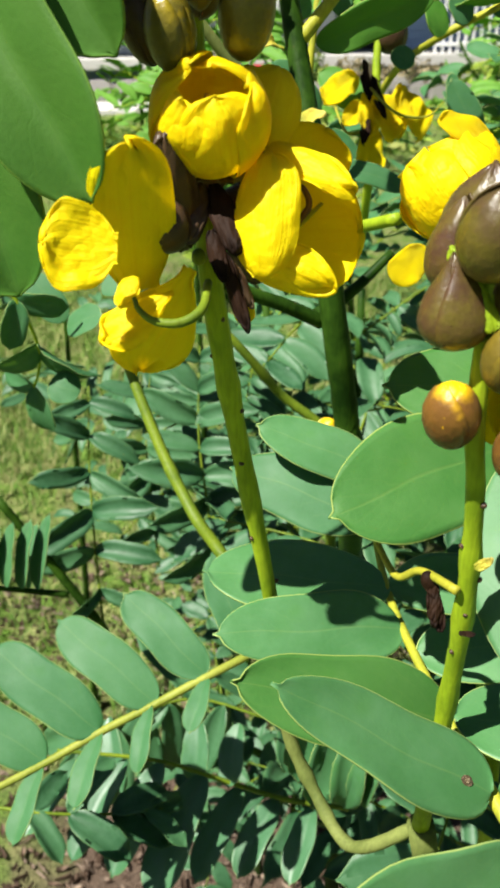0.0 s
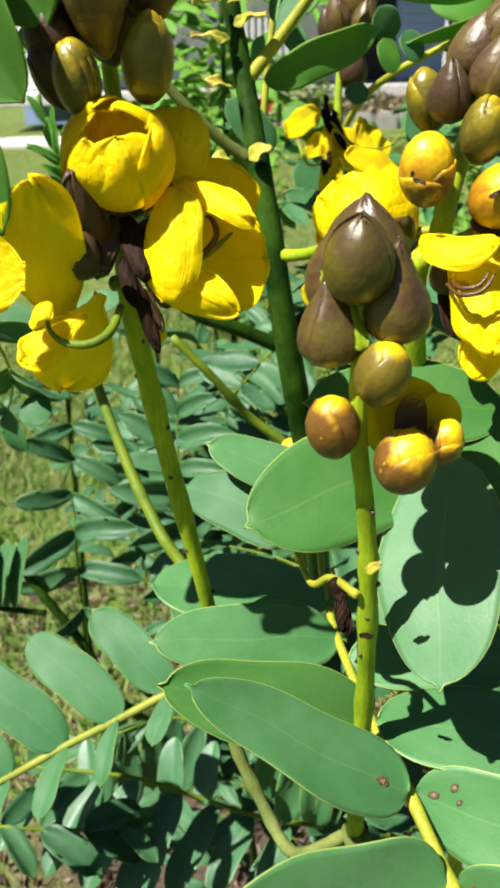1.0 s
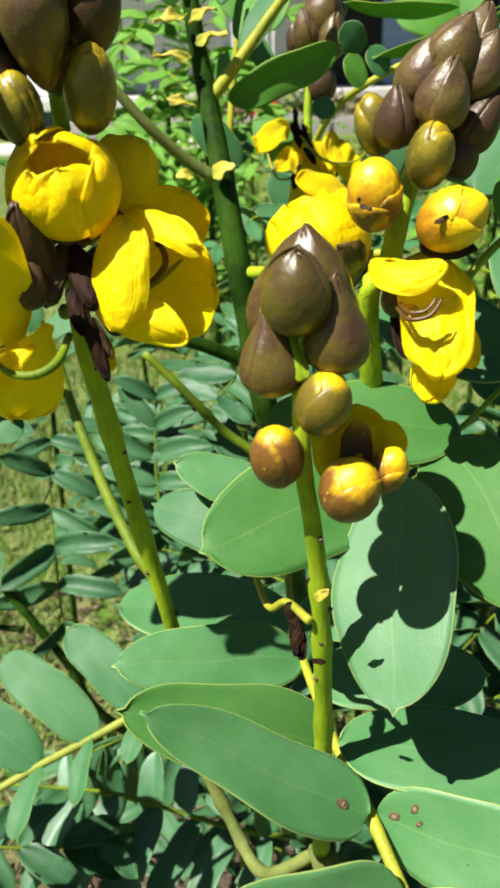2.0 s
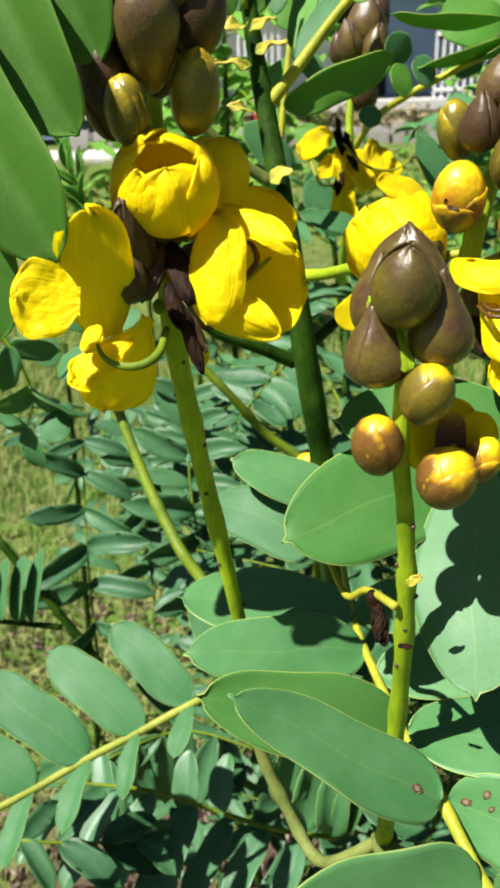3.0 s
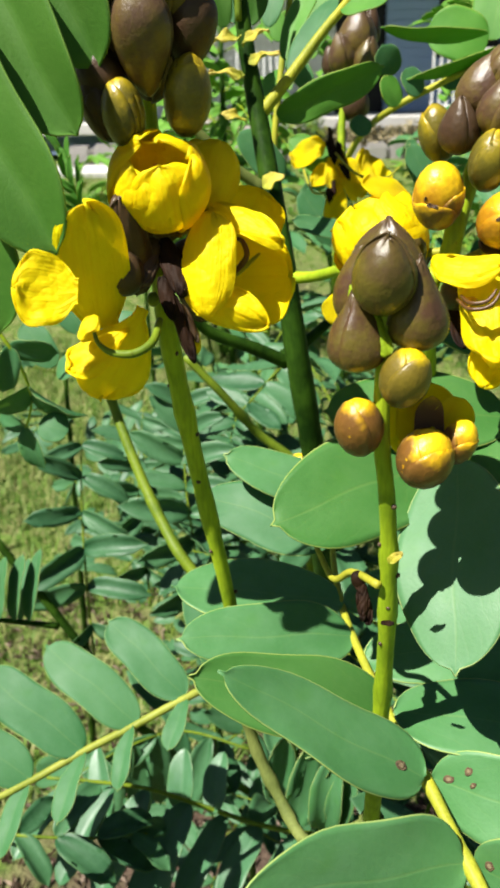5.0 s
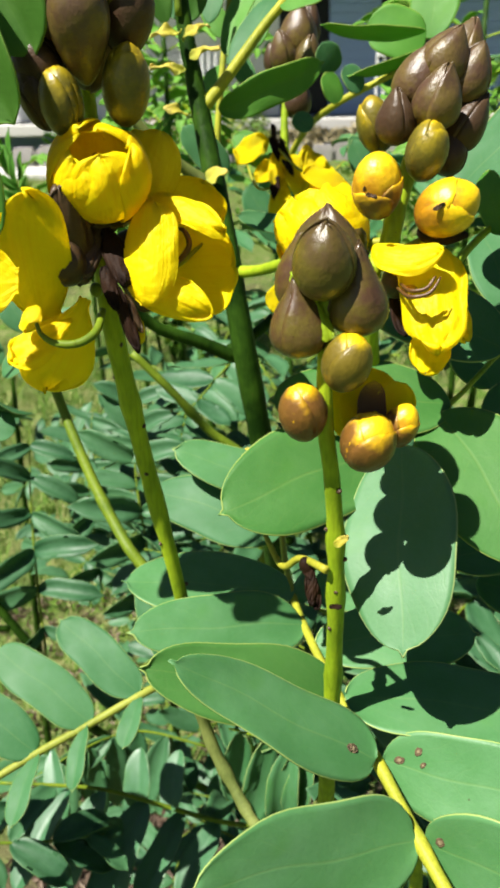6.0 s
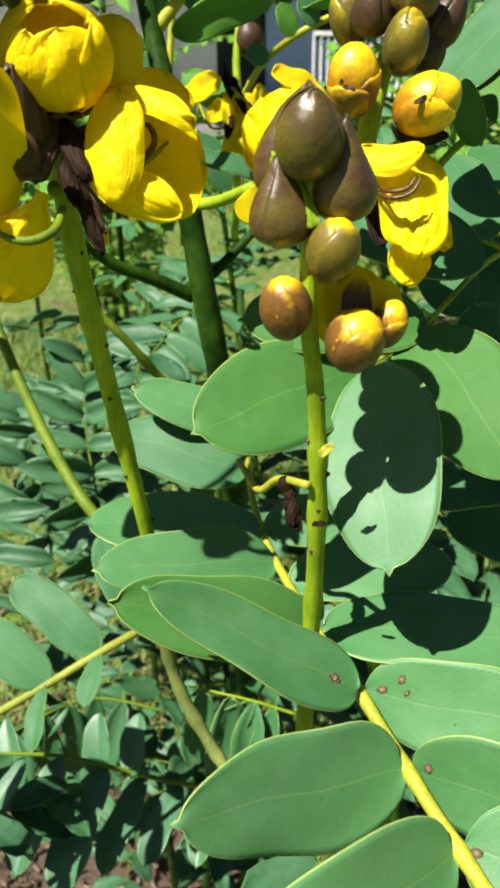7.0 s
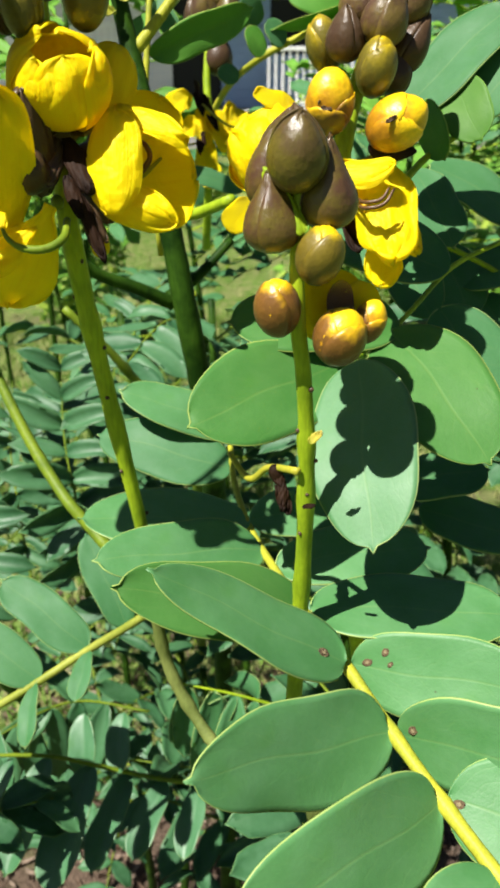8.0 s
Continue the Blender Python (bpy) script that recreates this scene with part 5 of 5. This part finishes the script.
# hanging leaves low behind the long leaf
low_leaf = stem(third, [(0.0591, 0.3538, 0.7452), (0.0176, 0.3497, 0.7597), (-0.0222, 0.3481, 0.7800), (-0.0604, 0.3462, 0.7995), (-0.1183, 0.3420, 0.8135)], [0.0018, 0.0015, 0.001], STEM_GREEN, "leaf", sides=8)
for b_, t_, w_ in (
    ((-0.1044, 0.3394, 0.8078), (-0.1296, 0.3006, 0.7938), 0.0170), ((-0.0790, 0.3466, 0.7999), (-0.1062, 0.3010, 0.7706), 0.0190), ((-0.0569, 0.3454, 0.7978), (-0.0829, 0.2972, 0.7624), 0.0215),
    ((-0.0323, 0.3494, 0.7825), (-0.0598, 0.2913, 0.7496), 0.0270), ((-0.0089, 0.3532, 0.7671), (-0.0364, 0.3085, 0.7396), 0.0190), ((0.0131, 0.3498, 0.7598), (-0.0111, 0.3094, 0.7423), 0.0190),
    ((-0.0105, 0.3774, 0.7969), (-0.0168, 0.3461, 0.7755), 0.0170), ((-0.0358, 0.3786, 0.7992), (-0.0378, 0.3545, 0.7694), 0.0190), ((-0.0945, 0.3798, 0.8005), (-0.0836, 0.3452, 0.7720), 0.0170), ((0.0360, 0.3471, 0.7542), (0.0197, 0.3074, 0.7384), 0.0170),
):
    leaflet(low_leaf, b_, t_, w_, (-0.40, -0.62, 0.66), 0, LEAF_GLOSS, fold=0.35, egg=0.15)
pinnate(third, [(0.0067, 0.4234, 0.7529), (-0.0434, 0.4295, 0.7656), (-0.0824, 0.4099, 0.7700), (-0.1268, 0.3844, 0.7609)], 6, 0.062, 0.020, (-0.35, -0.8, 0.5), LEAF_SHADE, open_=60, droop=2.4, seed=6, taper=0.1)
pinnate(third, [(0.0824, 0.3267, 0.8327), (0.0558, 0.3313, 0.8425), (0.0224, 0.3361, 0.8524)], 4, 0.060, 0.020, (-0.35, -0.8, 0.5), LEAF, open_=70, droop=3.0, seed=7, taper=0.1)
pinnate(third, [(-0.1470, 0.3004, 0.8178), (-0.1149, 0.2985, 0.8141), (-0.0815, 0.3050, 0.8048), (-0.0532, 0.3130, 0.7987)], 4, 0.045, 0.018, (0.0, -0.2, 0.9), LEAF_SHADE, open_=40, droop=0.3, seed=8)
# young folded leaves
pinnate(third, [(-0.0862, 0.5276, 1.0936), (-0.1009, 0.5420, 1.1254), (-0.1147, 0.5597, 1.1643)], 9, 0.030, 0.007, (-0.3, -0.6, 0.7), LEAF_LIGHT, open_=35, cup=50, seed=9, radius=0.0013)
comb = stem(third, [(-0.1143, 0.3974, 0.8861), (-0.1331, 0.3900, 0.8949), (-0.1615, 0.3827, 0.9046)], [0.0022, 0.0018, 0.0014], STEM_SHADED, "leaf", sides=8)
for b_, t_ in (((-0.1545, 0.3828, 0.9044), (-0.1496, 0.3979, 0.9367)), ((-0.1454, 0.3826, 0.9035), (-0.1411, 0.3986, 0.9377)), ((-0.1379, 0.3865, 0.8995), (-0.1321, 0.4036, 0.9359)), ((-0.1302, 0.3903, 0.8955), (-0.1221, 0.4094, 0.9361)), ((-0.1382, 0.3983, 0.8894), (-0.1331, 0.4198, 0.9235))):
    leaflet(comb, b_, t_, 0.0115, (-0.5, -0.8, 0.3), 0, LEAF, fold=0.3)
stem(third, [(-0.1757, 0.4727, 0.9096), (-0.1417, 0.4689, 0.8523), (-0.1135, 0.4673, 0.8001), (-0.0818, 0.4763, 0.7223), (0.05, 0.58, 0.5)], [0.003, 0.0036, 0.004], STEM_SHADED, "branch")


def shrub(top, foot, n, low, seed, label, length=0.048, width=0.019, mat=LEAF_SHADE, reach=0.2, pairs=6, bias=(0, 0, 0), group="senna shrubs"):
    """A bush of feathered leaves on one stem from its foot to its top."""
    rng = random.Random(seed)
    top, foot = Vector(top), Vector(foot)
    ob = thing("senna_bush", foot, label, "shrub", group)
    mid = foot.lerp(top, 0.55) + Vector((rng.uniform(-0.03, 0.03), rng.uniform(-0.03, 0.03), 0))
    line = [foot - Vector((0, 0, 0.02)), mid, top]
    stem(ob, line, [0.007, 0.005, 0.003], STEM_SHADED, lumps=0.03)
    path = smooth(line, 12)
    for k in range(n):
        t = low + (1 - low) * (k + rng.random()) / n
        at = path[min(int(t * 24), 24)]
        a = 2.4 * k + rng.uniform(-0.5, 0.5)
        d = Vector((math.cos(a), math.sin(a), rng.uniform(0.0, 0.5))) + Vector(bias)
        d = d.normalized() * reach * rng.uniform(0.75, 1.15)
        sag = Vector((0, 0, -0.05 * rng.random()))
        pinnate(ob, [at, at + d * 0.5 + Vector((0, 0, 0.01)), at + d + sag], pairs, length * rng.uniform(0.85, 1.1), width * rng.uniform(0.9, 1.1), (rng.uniform(-0.3, 0.3), rng.uniform(-0.5, 0.1), 0.9), mat, open_=68, droop=rng.uniform(0.0, 0.35), seed=seed * 100 + k, cup=rng.uniform(-10, 25))
    return ob


shrub((0.0853, 0.6144, 1.0098), (0.16, 0.68, 0.0), 17, 0.60, 21, "feathery green senna bush behind the spikes, leaves coloured dark for shade")
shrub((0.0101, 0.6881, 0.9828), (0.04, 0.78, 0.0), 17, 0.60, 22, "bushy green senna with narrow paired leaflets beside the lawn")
shrub((0.2365, 0.4760, 1.0405), (0.30, 0.52, 0.0), 14, 0.60, 23, "senna bush with broad leaflets coloured dark for deep shade", 0.055, 0.024)
shrub((-0.0426, 0.6197, 0.5532), (0.0, 0.80, 0.0), 8, 0.45, 24, "low senna bush over bare soil, drooping leaves coloured dark for shade")
shrub((0.0615, 0.5644, 0.6659), (0.14, 0.66, 0.0), 8, 0.45, 25, "low senna bush over bare soil, drooping leaves coloured dark for shade")
shrub((0.1324, 0.3800, 0.8823), (0.24, 0.42, 0.0), 10, 0.55, 26, "dense senna bush with blue-green leaflets coloured dark for shade", 0.055, 0.024)
shrub((0.0972, 0.9690, 1.0842), (0.20, 1.0, 0.0), 16, 0.66, 27, "sunlit light green senna bush at the lawn's edge", mat=LEAF)
shrub((-0.2497, 1.0266, 0.8711), (-0.32, 1.15, 0.0), 5, 0.75, 29, "loose senna bush with thin stems against the lawn")
shrub((-0.1404, 1.7469, 0.9912), (-0.02, 1.8, 0.0), 12, 0.72, 30, "sunlit light green senna bush at the lawn's edge", mat=LEAF_SUNLIT)
shrub((0.0335, 2.2895, 1.2002), (0.10, 2.25, 0.0), 16, 0.7, 31, "tall green senna bush, leaves coloured light for full sun", mat=LEAF_SUNLIT, reach=0.28)
shrub((0.4590, 1.4106, 1.1173), (0.42, 1.5, 0.0), 14, 0.7, 33, "light green senna bush in full sun", mat=LEAF_SUNLIT, reach=0.24)
shrub((0.5480, 1.2038, 1.1865), (0.62, 1.2, 0.0), 14, 0.7, 34, "light green senna bush in full sun", mat=LEAF, reach=0.24)
shrub((-0.0616, 0.8464, 0.8289), (-0.06, 0.98, 0.0), 12, 0.66, 35, "bushy green senna with narrow paired leaflets beside the lawn")
shrub((-0.0239, 1.1140, 1.2844), (-0.02, 1.19, 0.0), 16, 0.74, 40, "tall green senna bush, leaves coloured light for full sun", mat=LEAF_SUNLIT, reach=0.17)
shrub((-0.0940, 1.3564, 1.2166), (-0.09, 1.44, 0.0), 14, 0.74, 41, "sunlit light green senna bush at the lawn's edge", mat=LEAF_SUNLIT, reach=0.17)
shrub((-0.1998, 1.6574, 1.2769), (-0.20, 1.74, 0.0), 12, 0.74, 43, "tall green senna bush, leaves coloured light for full sun", mat=LEAF_SUNLIT, reach=0.17)
shrub((0.3606, 1.0321, 1.2907), (0.36, 1.08, 0.0), 14, 0.74, 50, "light green senna bush in full sun", mat=LEAF_SUNLIT, reach=0.17)
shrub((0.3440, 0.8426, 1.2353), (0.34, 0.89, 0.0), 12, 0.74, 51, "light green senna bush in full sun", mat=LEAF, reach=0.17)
shrub((0.6602, 1.3652, 1.3358), (0.65, 1.40, 0.0), 12, 0.74, 53, "light green senna bush in full sun", mat=LEAF_SUNLIT, reach=0.17)

# ---- grass, weeds and litter ----


def blades_mesh(name, n, x0, x1, y0, y1, tall, seed, keep):
    """Single tapering blades of three joints, scattered over the ground."""
    rng = np.random.default_rng(seed)
    x, y = rng.uniform(x0, x1, n), rng.uniform(y0, y1, n)
    ok = [keep(a, b) > rng.random() for a, b in zip(x, y)]
    x, y = x[ok], y[ok]
    n = len(x)
    h, a, lean = tall * rng.uniform(0.5, 1.4, n), rng.uniform(0, 6.28, n), rng.uniform(0.2, 1.1, n)
    w = 0.0022 * rng.uniform(0.6, 1.5, n)
    z = 0.02 * np.sin(2.1 * x + 0.7) * np.sin(1.7 * y) + 0.012 * np.sin(5.3 * x + 1.3 * y) + 0.008 * np.sin(11 * y - 7 * x)
    pts = []
    for f, k in ((0.0, 1.0), (0.55, 0.8), (1.0, 0.05)):
        cx, cy, cz = x + np.cos(a) * lean * h * f ** 2, y + np.sin(a) * lean * h * f ** 2, z + h * f * (1 - 0.3 * lean * f)
        for sgn in (-1, 1):
            pts.append(np.stack([cx - np.sin(a) * w * k * sgn, cy + np.cos(a) * w * k * sgn, cz], -1))
    verts = np.stack(pts, 1).reshape(-1, 3)
    i = np.arange(n)[:, None] * 6
    faces = np.concatenate([i + [0, 1, 3, 2], i + [2, 3, 5, 4]]).tolist()
    me = bpy.data.meshes.new(name)
    me.from_pydata(verts.tolist(), [], faces)
    return me


def grass_material(name, dark, light, straw):
    m, nt, b = material(name, 0.6, 0.3)
    isl = nt.nodes.new("ShaderNodeNewGeometry").outputs["Random Per Island"]
    col = ramp(nt, isl, (0.0, dark), (0.54, light), (0.68, straw), (1.0, tuple(0.8 * c for c in straw)))
    nt.links.new(col, b.inputs["Base Color"])
    thin(nt, b, light, 0.2)
    return m


GRASS = grass_material("grass_blades", (0.04, 0.105, 0.014), (0.16, 0.29, 0.04), (0.34, 0.34, 0.13))


def lawn(a, b):
    return 0.25 + 0.75 * (0.5 + 0.5 * math.sin(3.1 * a + 1.7 * b) * math.sin(2.3 * b - 1.9 * a))


grass_near = tagged(new("grass", blades_mesh("grass", 100000, -1.8, 1.2, 1.0, 4.0, 0.06, 3, lambda a, b: lawn(a, b) * min(1.0, (1.5 - abs(a + 0.3)) * 1.6))), "short green and straw-coloured lawn grass", "grass", kind="stuff")
grass_near.data.materials.append(GRASS)
grass_far = tagged(new("grass", blades_mesh("grass", 30000, -3.5, 3.5, 4.0, 13.0, 0.07, 4, lawn)), "sunlit lawn grass farther off", "grass", kind="stuff")
grass_far.data.materials.append(GRASS)


def litter_mesh(n, seed):
    """Curled dry leaf scraps and twigs on the soil."""
    rng = np.random.default_rng(seed)
    verts, faces = [], []
    for _ in range(n):
        x, y = rng.uniform(-0.9, 0.7), rng.uniform(0.45, 1.7)
        z = 0.02 * math.sin(2.1 * x + 0.7) * math.sin(1.7 * y) + 0.012 * math.sin(5.3 * x + 1.3 * y) + 0.008 * math.sin(11 * y - 7 * x)
        l, w, a = rng.uniform(0.004, 0.014), rng.uniform(0.0012, 0.0045), rng.uniform(0, 6.28)
        c, s_, k = math.cos(a), math.sin(a), len(verts)
        for f in (-1, 0, 1):
            for g in (-1, 0, 1):
                px, py = l * f, w * g * (1 - 0.5 * f * f)
                verts.append((x + px * c - py * s_, y + px * s_ + py * c, z + 0.014 + 0.006 * abs(g) + 0.005 * f * f * rng.uniform(-0.5, 1.5)))
        for f in range(2):
            for g in range(2):
                q = k + f * 3 + g
                faces.append((q, q + 1, q + 4, q + 3))
    me = bpy.data.meshes.new("litter")
    me.from_pydata(verts, [], faces)
    return me


litter = tagged(new("litter", litter_mesh(6000, 8)), "dry brown leaf scraps on bare soil", "litter", kind="stuff")
litter.data.materials.append(grass_material("dry_litter", (0.05, 0.032, 0.022), (0.19, 0.13, 0.09), (0.36, 0.28, 0.21)))

# ---- house across the lawn ----


def box(name, lo, hi, parent, mat, bevel=0.01, label=""):
    bm = bmesh.new()
    bmesh.ops.create_cube(bm, size=1)
    lo, hi = Vector(lo), Vector(hi)
    for v in bm.verts:
        v.co = Vector([v.co[i] * (hi[i] - lo[i]) for i in range(3)])
    bmesh.ops.bevel(bm, geom=list(bm.edges), offset=bevel, segments=2, affect="EDGES")
    me = bpy.data.meshes.new(name)
    bm.to_mesh(me)
    bm.free()
    return part(name, me, mat, parent, (lo + hi) / 2, label)


def plain(name, low, high, size, rough=0.7, relief=0.3):
    m, nt, b = material(name, rough, 0.3)
    co = obj_coord(nt)
    n1, n2 = noise_node(nt, size, 4.0, co), noise_node(nt, size * 9, 4.0, co)
    nt.links.new(mix(nt, calc(nt, "ADD", calc(nt, "MULTIPLY", n1, 0.6), calc(nt, "MULTIPLY", n2, 0.4)), low, high), b.inputs["Base Color"])
    bump(nt, b, n2, relief, 0.01)
    return m


WALL = plain("blue_grey_boards", (0.24, 0.35, 0.58), (0.30, 0.41, 0.64), 1.5)
WHITE = plain("white_paint", (0.72, 0.73, 0.74), (0.84, 0.84, 0.84), 3.0)
PALE = plain("pale_boards", (0.66, 0.67, 0.68), (0.78, 0.78, 0.78), 2.0)
# Near-black colour for panels that stand for the shade inside the openings.
DARKNESS = plain("unlit_inside", (0.004, 0.004, 0.006), (0.010, 0.010, 0.012), 2.0, 0.5)
STONE = plain("grey_stone", (0.22, 0.21, 0.20), (0.42, 0.40, 0.38), 6.0)
CONCRETE = plain("pale_concrete", (0.50, 0.49, 0.47), (0.66, 0.65, 0.62), 2.0)
ROOF = plain("roof_grey", (0.08, 0.08, 0.09), (0.13, 0.13, 0.14), 2.0)
RED = plain("red_plastic", (0.45, 0.03, 0.03), (0.60, 0.06, 0.05), 3.0, 0.4)

house = thing("house", (1.5, 17.0, 0.0), "blue-grey boarded house with a doorway, its unlit inside a flat dark panel and white porch rails", "house")
for i in range(22):
    z_ = 0.62 + 0.15 * i
    box("board", (2.35, 16.0, z_), (3.25, 16.2, z_ + 0.146), house, WALL, 0.008)
for i in range(22):
    z_ = 0.62 + 0.15 * i
    box("board", (4.4, 16.0, z_), (9.5, 16.2, z_ + 0.146), house, WALL, 0.008)
for i in range(22):
    z_ = 0.62 + 0.15 * i
    box("board", (-4.5, 16.0, z_), (1.45, 16.2, z_ + 0.146), house, PALE, 0.008)
box("door", (1.45, 16.14, 0.62), (2.35, 16.2, 3.95), house, DARKNESS, 0.01, "doorway, its unlit inside a flat dark panel")
box("window", (3.25, 16.14, 1.5), (4.4, 16.2, 3.92), house, DARKNESS, 0.01, "window, its unlit inside a flat dark panel")
box("wall", (3.25, 16.0, 0.62), (4.4, 16.2, 1.5), house, WALL, 0.01)
box("wall", (-4.5, 16.2, 0.0), (9.5, 22.0, 3.95), house, WALL, 0.02)
box("porch_floor", (-4.5, 14.6, 0.42), (9.5, 16.0, 0.60), house, CONCRETE, 0.02)
box("roof", (-5.0, 13.9, 3.97), (10.0, 22.5, 4.25), house, ROOF, 0.03)


def rail(x0, x1, y, z0, z1):
    ob = thing("porch_rail", (x0, y, z0), "white painted porch rail with thin balusters", "railing", "porch rails")
    box("handrail", (x0, y - 0.04, z1 - 0.07), (x1, y + 0.04, z1), ob, WHITE)
    box("bottom_rail", (x0, y - 0.03, z0 + 0.10), (x1, y + 0.03, z0 + 0.16), ob, WHITE)
    n = int((x1 - x0) / 0.12)
    for i in range(n + 1):
        x = x0 + 0.02 + (x1 - x0 - 0.06) * i / n
        box("post" if i in (0, n) else "baluster", (x - 0.018, y - 0.018, z0), (x + 0.018, y + 0.018, z1 - 0.07), ob, WHITE, 0.004)
    return ob


rail(2.95, 4.6, 14.75, 0.60, 1.60)
rail(-0.3, 0.42, 14.75, 0.60, 1.95)
crate = thing("planter", (0.15, 14.35, 0.0), "red plastic planter in front of the porch", "planter")
box("tub", (-0.05, 14.2, 0.02), (0.45, 14.5, 0.5), crate, RED, 0.04)
box("soil", (-0.01, 14.24, 0.49), (0.41, 14.46, 0.515), crate, STONE, 0.01)

ledge = thing("stone_edging", (2.0, 13.7, 0.0), "low edging of rough grey stones along a garden bed", "edging")
rng = random.Random(5)
x_ = -3.0
while x_ < 7.0:
    w_ = rng.uniform(0.25, 0.5)
    box("stone", (x_, 13.5, -0.05), (x_ + w_ - 0.02, 13.8, rng.uniform(0.24, 0.34)), ledge, STONE, 0.05)
    x_ += w_
path = tagged(new("pavement", None), "pale concrete garden path", "path", kind="structure")
path.location = (-3.2, 13.0, 0.0)
PLACE[path] = Vector(path.location)
for i in range(4):
    box("slab", (-5.2 + 1.2 * i, 12.0, -0.05), (-4.03 + 1.2 * i, 13.3, 0.06), path, CONCRETE, 0.02)


def bed_bush(x, y, r, h, seed, mat, label, n=420, leaf=0.07):
    """A small rounded bush of many leaves on thin stems."""
    rng = random.Random(seed)
    ob = thing("garden_bush", (x, y, 0), label, "shrub", "garden bushes")
    for k in range(5):
        stem(ob, [(x, y, -0.02), (x + rng.uniform(-r, r) * 0.4, y + rng.uniform(-r, r) * 0.4, h * 0.5), (x + rng.uniform(-r, r) * 0.8, y + rng.uniform(-r, r) * 0.8, h * 0.9)], [0.012, 0.006], STEM_SHADED, "stem", sides=6)
    verts, faces = [], []
    for _ in range(n):
        d = Vector((rng.gauss(0, 1), rng.gauss(0, 1), rng.gauss(0, 1))).normalized() * rng.uniform(0.5, 1.05)
        c = Vector((d.x * r, d.y * r, h * 0.55 + d.z * h * 0.45))
        u, v = Vector((rng.gauss(0, 1), rng.gauss(0, 1), rng.gauss(0, 0.6))).normalized() * leaf, Vector((rng.gauss(0, 1), rng.gauss(0, 1), rng.gauss(0, 0.6))).normalized() * leaf * 0.43
        k = len(verts)
        verts += [c - u, c + v, c + u, c - v]
        faces.append((k, k + 1, k + 2, k + 3))
    me = bpy.data.meshes.new("crown")
    me.from_pydata(verts, [], faces)
    part("crown", me, mat, ob, (x, y, 0))
    return ob


BUSH = grass_material("bush_leaves", (0.04, 0.10, 0.015), (0.13, 0.24, 0.03), (0.30, 0.34, 0.06))
# Lighter than BUSH, with the sunlight put into the leaf colours.
BUSH_SUNLIT = grass_material("sunlit_bush_leaves", (0.07, 0.19, 0.02), (0.17, 0.36, 0.04), (0.34, 0.46, 0.06))
BROWN_BUSH = grass_material("dry_bush_leaves", (0.10, 0.09, 0.04), (0.26, 0.22, 0.12), (0.42, 0.36, 0.22))
for i, (x, y, r, h) in enumerate(((0.7, 14.2, 0.5, 0.8), (1.6, 14.1, 0.5, 0.6), (2.6, 14.1, 0.6, 0.55), (3.7, 14.2, 0.5, 0.5), (-0.6, 14.2, 0.5, 0.7), (4.6, 14.2, 0.5, 0.6))):
    bed_bush(x, y, r, h, 60 + i, BUSH if i % 3 == 0 else BROWN_BUSH, "small green garden bush before the porch" if i % 3 == 0 else "dry brownish garden plants before the porch")
for i, (x, y, r, h) in enumerate(((-1.0, 6.0, 0.5, 0.6), (0.9, 7.5, 0.6, 0.5), (-6.5, 15.0, 1.5, 2.2), (11.0, 14.0, 1.5, 2.4))):
    bed_bush(x, y, r, h, 80 + i, BUSH, "green bush on the lawn in full sun")
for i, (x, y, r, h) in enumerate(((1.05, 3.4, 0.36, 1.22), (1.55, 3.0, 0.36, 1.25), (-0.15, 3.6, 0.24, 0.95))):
    bed_bush(x, y, r, h, 120 + i, BUSH_SUNLIT, "leafy bush by the lawn, leaves coloured light for full sun", 1500, 0.035)
